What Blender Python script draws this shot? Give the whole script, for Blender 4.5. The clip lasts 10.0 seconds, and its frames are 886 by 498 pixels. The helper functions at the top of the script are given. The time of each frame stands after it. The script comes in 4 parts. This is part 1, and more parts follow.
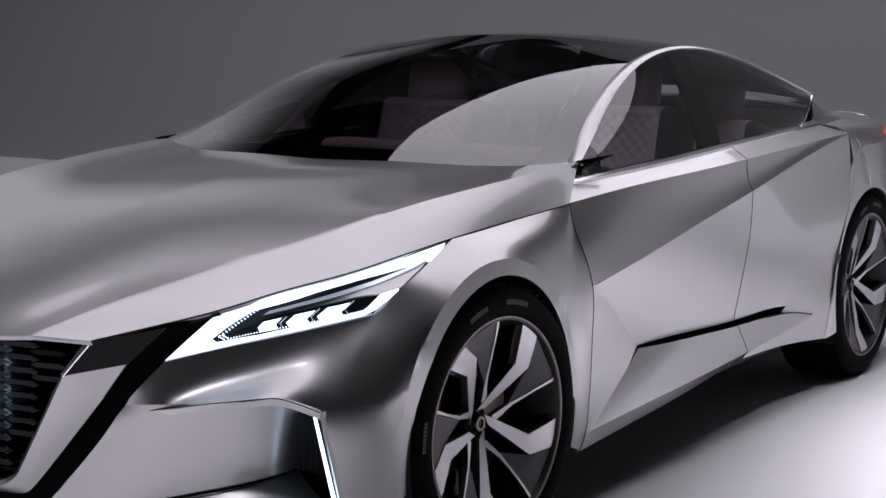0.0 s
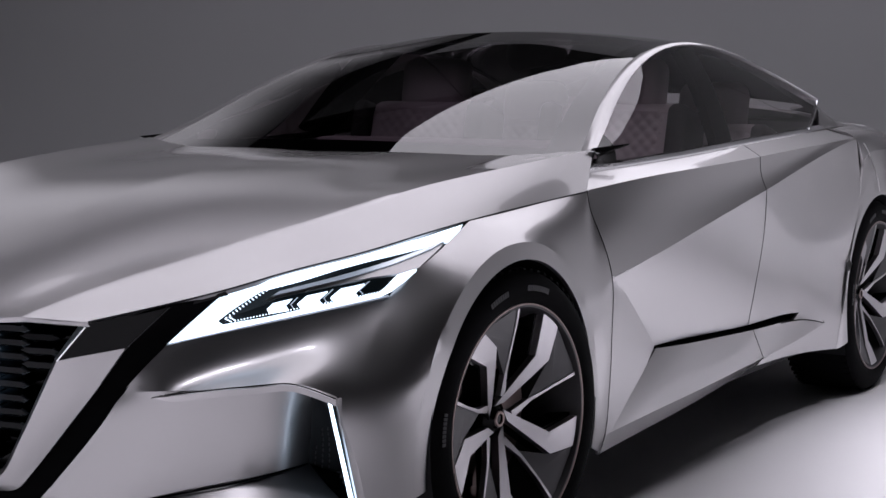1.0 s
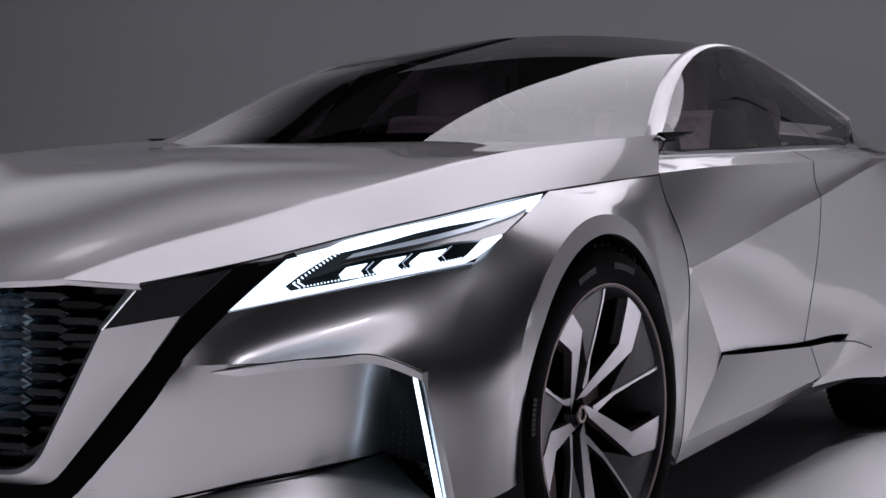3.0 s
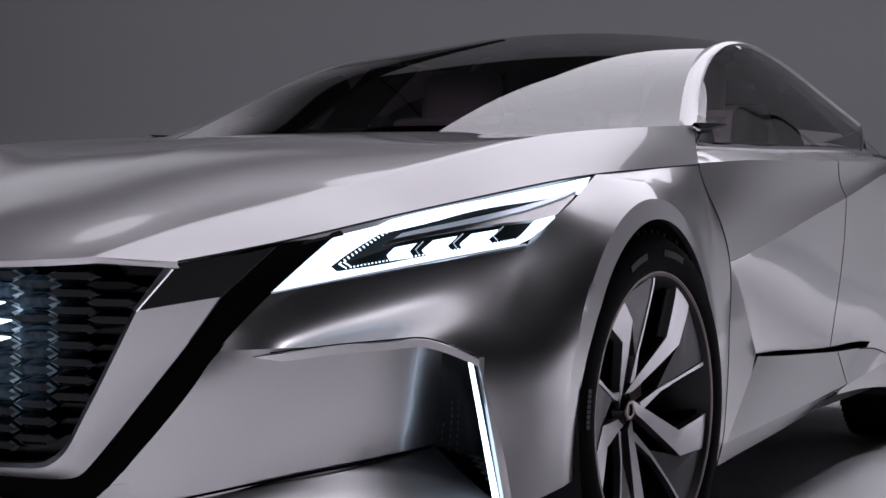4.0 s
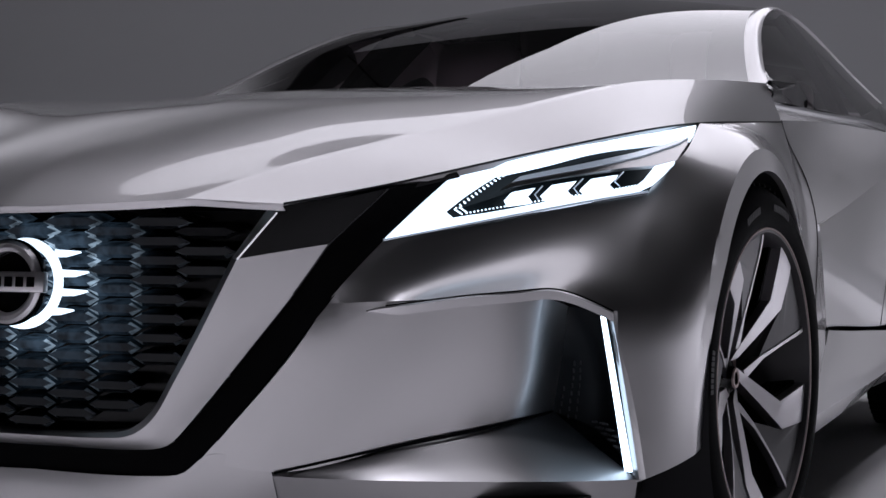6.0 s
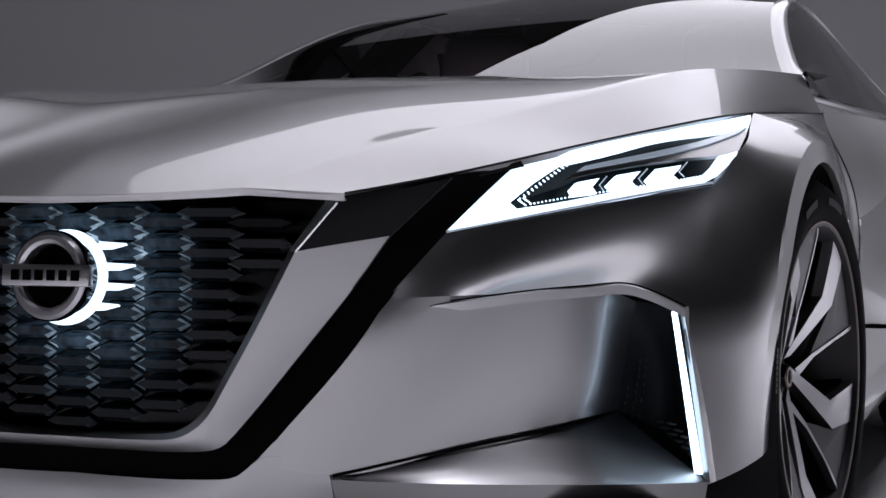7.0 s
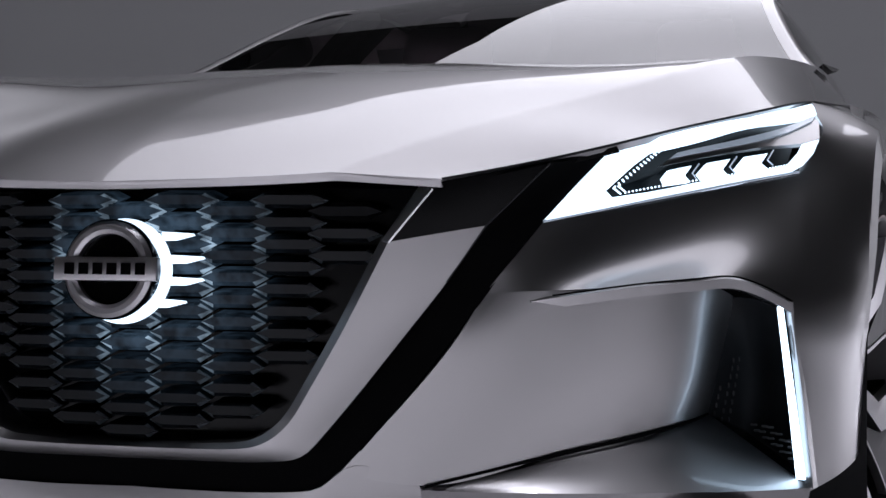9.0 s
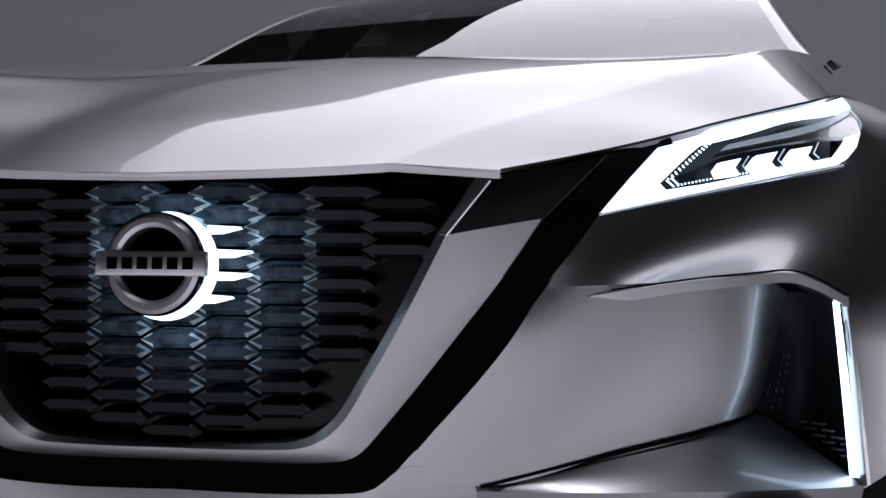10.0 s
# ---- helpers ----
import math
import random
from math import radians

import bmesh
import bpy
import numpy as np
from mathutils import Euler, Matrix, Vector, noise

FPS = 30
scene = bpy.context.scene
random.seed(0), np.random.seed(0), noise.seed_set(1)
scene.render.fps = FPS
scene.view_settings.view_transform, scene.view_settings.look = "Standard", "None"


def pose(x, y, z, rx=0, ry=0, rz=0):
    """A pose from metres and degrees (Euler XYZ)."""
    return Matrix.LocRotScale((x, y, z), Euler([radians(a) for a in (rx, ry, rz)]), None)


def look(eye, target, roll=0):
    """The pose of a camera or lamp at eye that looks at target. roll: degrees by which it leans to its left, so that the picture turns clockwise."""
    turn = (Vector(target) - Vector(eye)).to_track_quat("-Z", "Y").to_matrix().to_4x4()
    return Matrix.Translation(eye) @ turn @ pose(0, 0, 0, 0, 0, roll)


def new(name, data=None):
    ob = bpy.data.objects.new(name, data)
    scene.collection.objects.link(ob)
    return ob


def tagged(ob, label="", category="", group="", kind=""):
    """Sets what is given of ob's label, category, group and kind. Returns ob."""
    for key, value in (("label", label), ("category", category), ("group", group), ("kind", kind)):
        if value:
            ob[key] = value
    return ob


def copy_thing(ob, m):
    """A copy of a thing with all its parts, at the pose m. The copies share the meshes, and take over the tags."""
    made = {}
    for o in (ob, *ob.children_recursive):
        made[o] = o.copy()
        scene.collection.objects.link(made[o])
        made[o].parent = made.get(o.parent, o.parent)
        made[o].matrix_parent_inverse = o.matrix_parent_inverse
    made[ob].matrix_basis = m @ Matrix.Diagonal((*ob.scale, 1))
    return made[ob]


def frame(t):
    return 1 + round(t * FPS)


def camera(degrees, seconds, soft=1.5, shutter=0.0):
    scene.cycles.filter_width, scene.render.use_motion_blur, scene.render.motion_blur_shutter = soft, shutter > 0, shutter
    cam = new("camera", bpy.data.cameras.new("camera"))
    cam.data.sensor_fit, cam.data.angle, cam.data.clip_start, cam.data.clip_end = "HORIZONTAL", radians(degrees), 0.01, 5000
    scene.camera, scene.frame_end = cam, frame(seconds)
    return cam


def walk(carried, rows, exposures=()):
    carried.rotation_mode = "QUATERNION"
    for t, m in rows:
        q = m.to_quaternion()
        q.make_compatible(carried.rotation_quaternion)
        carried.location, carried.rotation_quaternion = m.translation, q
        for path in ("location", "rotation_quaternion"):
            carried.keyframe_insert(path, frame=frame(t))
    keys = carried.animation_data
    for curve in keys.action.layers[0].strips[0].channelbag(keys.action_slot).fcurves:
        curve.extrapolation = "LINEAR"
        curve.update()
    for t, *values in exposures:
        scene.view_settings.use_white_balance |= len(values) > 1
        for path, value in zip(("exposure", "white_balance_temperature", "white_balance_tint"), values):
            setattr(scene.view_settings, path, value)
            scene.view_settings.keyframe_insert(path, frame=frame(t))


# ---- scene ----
cam = camera(29.5, 10.0)
PATH = [
    (0, (3.019, -3.546, 1.357), (1.96, -1.87, 1.093), 0.4),
    (0.5, (2.906, -3.484, 1.255), (1.864, -1.792, 1.023), 0.3),
    (1, (2.779, -3.419, 1.15), (1.758, -1.711, 0.954), 0.3),
    (1.5, (2.658, -3.367, 1.058), (1.654, -1.645, 0.896), 0.3),
    (2, (2.546, -3.32, 0.979), (1.555, -1.588, 0.846), 0.4),
    (2.5, (2.43, -3.28, 0.9), (1.457, -1.535, 0.8), 0.3),
    (4, (2.064, -3.165, 0.725), (1.165, -1.379, 0.699), 0.4),
    (4.5, (1.95, -3.129, 0.676), (1.075, -1.331, 0.664), 0.4),
    (5, (1.832, -3.101, 0.647), (0.987, -1.289, 0.637), 0.3),
    (5.5, (1.732, -3.083, 0.624), (0.911, -1.259, 0.616), 0.3),
    (7, (1.442, -3.022, 0.595), (0.692, -1.168, 0.589), 0.4),
    (7.5, (1.343, -3.004, 0.591), (0.632, -1.134, 0.588), 0.4),
    (8, (1.246, -2.984, 0.585), (0.577, -1.099, 0.584), 0.4),
    (8.5, (1.165, -2.972, 0.587), (0.531, -1.075, 0.581), 0.5),
    (9, (1.062, -2.964, 0.567), (0.481, -1.05, 0.574), 0.4),
    (9.5, (0.967, -2.953, 0.556), (0.433, -1.026, 0.569), 0.4),
    (10, (0.882, -2.949, 0.552), (0.387, -1.011, 0.565), 0.3),
]
walk(cam, [(t, look(eye, target, roll)) for t, eye, target, roll in PATH], [(0, 0.10, 6170, 21), (2.5, 0.0, 6130, 21), (5, -0.12, 6090, 20), (7.5, -0.16, 6050, 18), (9, -0.08, 6030, 18), (10, 0.03, 6030, 18)])

from mathutils.geometry import tessellate_polygon

# ---- light ----
world = bpy.data.worlds.new("studio_dark")
scene.world = world
world.use_nodes = True
world.node_tree.nodes["Background"].inputs[0].default_value = (0.5, 0.5, 0.52, 1)
world.node_tree.nodes["Background"].inputs[1].default_value = 0.0


# ---- materials ----
def mat(name, color, rough=0.5, metal=0.0, coat=0.0, coat_rough=0.03, var=0.0, scale=6.0, bump=0.0, bump_scale=300.0,
        emit=None, power=0.0, spec=0.5, trans=0.0, ior=1.45, grain=0.0):
    m = bpy.data.materials.new(name)
    m.use_nodes = True
    nt = m.node_tree
    b = nt.nodes["Principled BSDF"]
    b.inputs["Base Color"].default_value = (*color, 1)
    b.inputs["Roughness"].default_value = rough
    b.inputs["Metallic"].default_value = metal
    b.inputs["Coat Weight"].default_value = coat
    b.inputs["Coat Roughness"].default_value = coat_rough
    b.inputs["Specular IOR Level"].default_value = spec
    b.inputs["Transmission Weight"].default_value = trans
    b.inputs["IOR"].default_value = ior
    if emit:
        b.inputs["Emission Color"].default_value = (*emit, 1)
        b.inputs["Emission Strength"].default_value = power
    if var or bump or grain:
        tc = nt.nodes.new("ShaderNodeTexCoord")
    if var:
        n1 = nt.nodes.new("ShaderNodeTexNoise")
        n1.inputs["Scale"].default_value = scale
        n1.inputs["Detail"].default_value = 6
        nt.links.new(tc.outputs["Object"], n1.inputs["Vector"])
        ramp = nt.nodes.new("ShaderNodeMapRange")
        ramp.inputs["To Min"].default_value = 1 - var
        ramp.inputs["To Max"].default_value = 1 + var
        nt.links.new(n1.outputs["Fac"], ramp.inputs["Value"])
        mul = nt.nodes.new("ShaderNodeVectorMath")
        mul.operation = "SCALE"
        mul.inputs[0].default_value = color
        nt.links.new(ramp.outputs["Result"], mul.inputs["Scale"])
        nt.links.new(mul.outputs["Vector"], b.inputs["Base Color"])
        r2 = nt.nodes.new("ShaderNodeMapRange")
        r2.inputs["To Min"].default_value = max(0.0, rough - var * 0.3)
        r2.inputs["To Max"].default_value = min(1.0, rough + var * 0.3)
        nt.links.new(n1.outputs["Fac"], r2.inputs["Value"])
        nt.links.new(r2.outputs["Result"], b.inputs["Roughness"])
    if bump:
        n2 = nt.nodes.new("ShaderNodeTexNoise")
        n2.inputs["Scale"].default_value = bump_scale
        n2.inputs["Detail"].default_value = 3
        nt.links.new(tc.outputs["Object"], n2.inputs["Vector"])
        bp = nt.nodes.new("ShaderNodeBump")
        bp.inputs["Strength"].default_value = bump
        bp.inputs["Distance"].default_value = 0.002
        nt.links.new(n2.outputs["Fac"], bp.inputs["Height"])
        nt.links.new(bp.outputs["Normal"], b.inputs["Normal"])
    return m


PAINT = mat("silver_paint", (0.29, 0.283, 0.287), 0.36, 1.0, 1.0, 0.035, var=0.03, scale=3.0)
PAINT.node_tree.nodes["Principled BSDF"].inputs["Coat IOR"].default_value = 1.27
BLACK = mat("gloss_black", (0.0015, 0.0015, 0.0018), 0.15, spec=0.12)
RECESS = mat("matt_black_recess", (0.0018, 0.0018, 0.002), 0.7, var=0.2, scale=30, spec=0.02)
SATIN = mat("satin_black", (0.008, 0.008, 0.009), 0.6, var=0.2, scale=40, spec=0.2)
DISC = mat("brake_disc", (0.22, 0.17, 0.16), 0.4, 0.9, var=0.08, scale=15)
CHROME = mat("chrome", (0.78, 0.78, 0.8), 0.12, 1.0)
BRUSHED = mat("machined_alloy", (0.40, 0.39, 0.40), 0.36, 1.0, var=0.04, scale=30)
ALLOY_DARK = mat("dark_alloy", (0.022, 0.021, 0.023), 0.40, 0.3, var=0.06, scale=20)
RUBBER = mat("tyre_rubber", (0.003, 0.003, 0.0034), 0.75, spec=0.05, var=0.15, scale=25, bump=0.25, bump_scale=500)
TRIM_GREY = mat("grey_tyre_lettering", (0.018, 0.018, 0.02), 0.6)
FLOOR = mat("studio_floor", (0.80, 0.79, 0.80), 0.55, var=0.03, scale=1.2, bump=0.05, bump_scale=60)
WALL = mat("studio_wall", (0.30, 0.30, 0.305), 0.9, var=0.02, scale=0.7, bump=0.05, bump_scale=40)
CEILING = mat("studio_ceiling", (0.03, 0.03, 0.03), 0.9, var=0.05, scale=0.5)
DARK_WALL = mat("studio_dark_wall", (0.03, 0.03, 0.03), 0.9, var=0.1, scale=0.7)
LEATHER = mat("quilted_leather", (0.50, 0.45, 0.46), 0.55, var=0.06, scale=20, bump=0.2, bump_scale=400)
DASH = mat("dash_leather", (0.34, 0.29, 0.30), 0.55, var=0.06, scale=14, bump=0.2, bump_scale=400)
CABIN = mat("cabin_dark_cloth", (0.018, 0.016, 0.018), 0.85, var=0.15, scale=30)
LED = mat("white_led", (0.9, 0.95, 1.0), 0.3, emit=(0.72, 0.91, 1.0), power=1.7)
LED_STRIP = mat("strip_led", (0.9, 0.95, 1.0), 0.3, emit=(0.66, 0.88, 1.0), power=4.5)
RED_LED = mat("red_led", (0.5, 0.01, 0.02), 0.3, emit=(1.0, 0.03, 0.06), power=1.3)
SMOKE = mat("smoked_acrylic", (0.0022, 0.0025, 0.003), 0.25, 0.0, 0.0, 0.06, spec=0.04)
LIT_SLAT = mat("lit_acrylic", (0.004, 0.005, 0.006), 0.22, emit=(0.42, 0.72, 1.0), power=0.01, spec=0.09, var=0.3, scale=60)
TIP = mat("lit_acrylic_tip", (0.03, 0.035, 0.04), 0.15, emit=(0.62, 0.86, 1.0), power=0.1, spec=0.5)
LAMP_DARK = mat("lamp_inner_dark", (0.006, 0.008, 0.009), 0.3, spec=0.15)
# Silver lamp parts; light from the guides is put in as faint emission.
LAMP_SILVER_GLOW = mat("lamp_silver_glow", (0.55, 0.58, 0.62), 0.35, 0.6, emit=(0.72, 0.88, 1.0), power=0.22)
MESHB = mat("black_mesh", (0.006, 0.007, 0.008), 0.5, var=0.2, scale=60, spec=0.2)
DIFFUSER = mat("softbox_diffuser", (0.9, 0.9, 0.9), 0.8, emit=(1.0, 0.99, 0.98), power=1.46)
# Unseen cloth added so that the doors have something bright to reflect.
SCRIM_FILL = mat("scrim_fill_glow", (0.3, 0.3, 0.3), 0.9, emit=(1.0, 0.99, 0.98), power=0.5)
REAR = mat("backdrop_fill_diffuser", (0.9, 0.9, 0.9), 0.8, emit=(1.0, 0.99, 0.98), power=2.4)
SIDE_FILL = mat("dim_side_fill", (0.12, 0.12, 0.12), 0.9, emit=(1.0, 0.99, 0.98), power=0.5)


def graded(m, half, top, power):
    """Emission of an added cloth, graded to fade towards the ends and the upper edge."""
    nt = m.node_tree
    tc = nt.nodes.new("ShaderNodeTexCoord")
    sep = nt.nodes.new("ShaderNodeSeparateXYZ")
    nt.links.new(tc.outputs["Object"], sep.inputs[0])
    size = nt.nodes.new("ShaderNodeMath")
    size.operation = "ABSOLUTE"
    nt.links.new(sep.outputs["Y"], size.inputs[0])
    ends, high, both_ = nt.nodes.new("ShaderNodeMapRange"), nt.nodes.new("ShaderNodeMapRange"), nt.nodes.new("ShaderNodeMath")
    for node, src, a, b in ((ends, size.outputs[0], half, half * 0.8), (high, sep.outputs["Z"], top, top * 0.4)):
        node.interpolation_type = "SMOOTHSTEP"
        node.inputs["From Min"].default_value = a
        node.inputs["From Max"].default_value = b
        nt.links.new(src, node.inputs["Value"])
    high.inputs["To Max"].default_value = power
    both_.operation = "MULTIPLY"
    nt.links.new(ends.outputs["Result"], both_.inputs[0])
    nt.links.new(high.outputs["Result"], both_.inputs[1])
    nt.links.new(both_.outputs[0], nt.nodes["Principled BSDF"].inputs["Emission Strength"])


def faded(m, half_x, half_y, power):
    """Emission of an added panel, graded to fall off towards all edges."""
    nt = m.node_tree
    tc, sep, mul = nt.nodes.new("ShaderNodeTexCoord"), nt.nodes.new("ShaderNodeSeparateXYZ"), nt.nodes.new("ShaderNodeMath")
    nt.links.new(tc.outputs["Object"], sep.inputs[0])
    mul.operation = "MULTIPLY"
    for k, (axis, a, b, top) in enumerate((("X", half_x, half_x * 0.62, power), ("Y", half_y, half_y * 0.4, 1.0))):
        size, node = nt.nodes.new("ShaderNodeMath"), nt.nodes.new("ShaderNodeMapRange")
        size.operation = "ABSOLUTE"
        nt.links.new(sep.outputs[axis], size.inputs[0])
        node.interpolation_type = "SMOOTHSTEP"
        for slot, value in (("From Min", a), ("From Max", b), ("To Max", top)):
            node.inputs[slot].default_value = value
        nt.links.new(size.outputs[0], node.inputs["Value"])
        nt.links.new(node.outputs["Result"], mul.inputs[k])
    nt.links.new(mul.outputs[0], nt.nodes["Principled BSDF"].inputs["Emission Strength"])


def from_badge(m, near, reach):
    """Badge light in the acrylic, put in as emission: it fades with distance, unevenly from piece to piece and within a
    piece.
    """
    nt = m.node_tree
    geo, far, fall = nt.nodes.new("ShaderNodeNewGeometry"), nt.nodes.new("ShaderNodeVectorMath"), nt.nodes.new("ShaderNodeMapRange")
    far.operation = "DISTANCE"
    far.inputs[1].default_value = (0.03, -0.93, 0.548)
    nt.links.new(geo.outputs["Position"], far.inputs[0])
    fall.interpolation_type = "SMOOTHERSTEP"
    for slot, value in (("From Min", reach), ("From Max", 0.03), ("To Max", near)):
        fall.inputs[slot].default_value = value
    nt.links.new(far.outputs["Value"], fall.inputs["Value"])
    info, rng, noise, spread = nt.nodes.new("ShaderNodeObjectInfo"), nt.nodes.new("ShaderNodeMapRange"), nt.nodes.new("ShaderNodeTexNoise"), nt.nodes.new("ShaderNodeMapRange")
    rng.inputs["To Min"].default_value, rng.inputs["To Max"].default_value = 0.35, 1.6
    nt.links.new(info.outputs["Random"], rng.inputs["Value"])
    noise.inputs["Scale"].default_value = 45
    nt.links.new(geo.outputs["Position"], noise.inputs["Vector"])
    for slot, value in (("From Min", 0.35), ("From Max", 0.65), ("To Min", 0.3), ("To Max", 1.7)):
        spread.inputs[slot].default_value = value
    nt.links.new(noise.outputs["Fac"], spread.inputs["Value"])
    a, b = nt.nodes.new("ShaderNodeMath"), nt.nodes.new("ShaderNodeMath")
    a.operation = b.operation = "MULTIPLY"
    nt.links.new(fall.outputs["Result"], a.inputs[0])
    nt.links.new(rng.outputs["Result"], a.inputs[1])
    nt.links.new(a.outputs[0], b.inputs[0])
    nt.links.new(spread.outputs["Result"], b.inputs[1])
    nt.links.new(b.outputs[0], nt.nodes["Principled BSDF"].inputs["Emission Strength"])


from_badge(LIT_SLAT, 0.042, 0.22)
from_badge(TIP, 0.28, 0.23)
graded(SCRIM_FILL, 5.8, 4.05, 0.32)
faded(SIDE_FILL, 3.5, 5.2, 0.62)
ROOF_GLASS = mat("black_roof_glass", (0.003, 0.003, 0.0035), 0.02, ior=1.4)
# The chamfer's glint is put into a near-white metal colour.
CHAMFER = mat("chamfer_glint_metal", (0.92, 0.92, 0.93), 0.3, 1.0)



def glass(name, tint, rough=0.0, mirror=1.0, ior=1.55):
    """Thin tinted glass: a sharp reflection over a tinted see-through sheet."""
    m = bpy.data.materials.new(name)
    m.use_nodes = True
    nt = m.node_tree
    nt.nodes.remove(nt.nodes["Principled BSDF"])
    out = nt.nodes["Material Output"]
    tr = nt.nodes.new("ShaderNodeBsdfTransparent")
    tr.inputs[0].default_value = (*tint, 1)
    gl = nt.nodes.new("ShaderNodeBsdfGlossy")
    gl.inputs["Color"].default_value = (mirror, mirror, mirror, 1)
    gl.inputs["Roughness"].default_value = rough
    fr = nt.nodes.new("ShaderNodeFresnel")
    fr.inputs["IOR"].default_value = ior
    mx = nt.nodes.new("ShaderNodeMixShader")
    nt.links.new(fr.outputs[0], mx.inputs[0])
    nt.links.new(tr.outputs[0], mx.inputs[1])
    nt.links.new(gl.outputs[0], mx.inputs[2])
    nt.links.new(mx.outputs[0], out.inputs["Surface"])
    return m


GLASS = glass("windscreen_glass", (0.36, 0.33, 0.36), ior=1.50)
GLASS_DARK = glass("tinted_side_glass", (0.92, 0.88, 0.90), ior=1.34)


# ---- surface tools ----
def spline_at(P, k, s):
    """Natural cubic spline through P (n rows) at knots k, read at s."""
    P, k = np.asarray(P, float), np.asarray(k, float)
    n = len(P)
    if n == 2:
        w = ((s - k[0]) / (k[1] - k[0]))[:, None]
        return P[0] * (1 - w) + P[1] * w
    h = np.diff(k)
    A, R = np.eye(n), np.zeros((n, P.shape[1]))
    for i in range(1, n - 1):
        A[i, i - 1], A[i, i], A[i, i + 1] = h[i - 1], 2 * (h[i - 1] + h[i]), h[i]
        R[i] = 6 * ((P[i + 1] - P[i]) / h[i] - (P[i] - P[i - 1]) / h[i - 1])
    M = np.linalg.solve(A, R)
    j = np.clip(np.searchsorted(k, s) - 1, 0, n - 2)
    a, b, d = (k[j + 1] - s)[:, None], (s - k[j])[:, None], h[j][:, None]
    return (M[j] * a ** 3 + M[j + 1] * b ** 3) / (6 * d) + (P[j] / d - M[j] * d / 6) * a + (P[j + 1] / d - M[j + 1] * d / 6) * b


def chord(P):
    d = np.linalg.norm(np.diff(np.asarray(P, float), axis=0), axis=1)
    return np.concatenate([[0], np.cumsum(np.maximum(d, 1e-4))])


def line(P, n):
    """A smooth curve of n points through P."""
    k = chord(P)
    return spline_at(P, k, np.linspace(0, k[-1], n))


def loft(curves, nu, nv):
    """A smooth sheet through curves, each given by any number of points."""
    C = np.array([line(c, nv) for c in curves])
    ku = np.mean([chord(C[:, j]) for j in range(0, nv, max(1, nv // 8))], axis=0)
    return np.stack([spline_at(C[:, j], ku, np.linspace(0, ku[-1], nu)) for j in range(nv)], axis=1)


def flip(G):
    return np.asarray(G) * np.array([-1, 1, 1])


CENTRE = np.array([0, 1.4, 0.55])


def part(name, bm, material, parent, label="", smooth=30):
    """Links a bmesh as one mesh object under a thing or a part."""
    me = bpy.data.meshes.new(name)
    bm.to_mesh(me)
    bm.free()
    me.materials.append(material)
    if smooth:
        me.polygons.foreach_set("use_smooth", [True] * len(me.polygons))
        me.set_sharp_from_angle(angle=radians(smooth))
    ob = new(name, me)
    ob.parent = parent
    if label:
        ob["label"] = label
    return ob


def grid_bm(grids, out=None, weld=0.0012):
    """One bmesh of several sheets, welded where they meet, facing away from a centre."""
    bm = bmesh.new()
    for G in grids:
        nu, nv, _ = G.shape
        V = [[bm.verts.new(tuple(G[i, j])) for j in range(nv)] for i in range(nu)]
        mid = G.reshape(-1, 3).mean(0)
        a = np.cross(G[1:, :-1] - G[:-1, :-1], G[:-1, 1:] - G[:-1, :-1]).reshape(-1, 3).sum(0)
        want = np.asarray(out) if out is not None else mid - CENTRE
        turn = float(a @ want) < 0
        for i in range(nu - 1):
            for j in range(nv - 1):
                q = [V[i][j], V[i + 1][j], V[i + 1][j + 1], V[i][j + 1]]
                bm.faces.new(q[::-1] if turn else q)
    if weld:
        bmesh.ops.remove_doubles(bm, verts=bm.verts, dist=weld)
        bmesh.ops.dissolve_degenerate(bm, edges=bm.edges, dist=1e-5)
    return bm


def skin(name, grids, material, parent, label="", thick=0.008, out=None, smooth=30, weld=0.0012):
    """A body panel: sheets given a thickness inwards."""
    bm = grid_bm(grids, out, weld)
    if thick:
        bm.normal_update()
        verts, faces = list(bm.verts), list(bm.faces)
        rim = [(e.link_loops[0].vert, e.link_loops[0].link_loop_next.vert) for e in bm.edges if len(e.link_faces) == 1]
        twin = {v: bm.verts.new(v.co - v.normal * thick) for v in verts}
        for f in faces:
            bm.faces.new([twin[v] for v in reversed(f.verts)])
        for a, b in rim:
            bm.faces.new((b, a, twin[a], twin[b]))
    return part(name, bm, material, parent, label, smooth)


def both(name, grids, material, parent, label="", thick=0.008, out=None, smooth=30):
    """The panel of the car's left side and its mirror image."""
    a = skin(name, grids, material, parent, label, thick, out, smooth)
    o2 = None if out is None else np.asarray(out) * np.array([-1, 1, 1])
    b = skin(name, [flip(G) for G in grids], material, parent, label, thick, o2, smooth)
    return a, b


def tube_bm(P, r, sides=8, bm=None, flat=1.0):
    """A round bar along the points P."""
    bm = bm or bmesh.new()
    P = [Vector(p) for p in P]
    rings = []
    for i, p in enumerate(P):
        d = (P[min(i + 1, len(P) - 1)] - P[max(i - 1, 0)]).normalized()
        u = d.cross(Vector((0, 0, 1)))
        if u.length < 0.1:
            u = d.cross(Vector((0, 1, 0)))
        u.normalize()
        w = u.cross(d)
        rings.append([bm.verts.new(p + r * (math.cos(a) * u + flat * math.sin(a) * w)) for a in [2 * math.pi * k / sides for k in range(sides)]])
    for a, b in zip(rings, rings[1:]):
        for k in range(sides):
            bm.faces.new((a[k], a[(k + 1) % sides], b[(k + 1) % sides], b[k]))
    bm.faces.new(rings[0][::-1])
    bm.faces.new(rings[-1])
    return bm


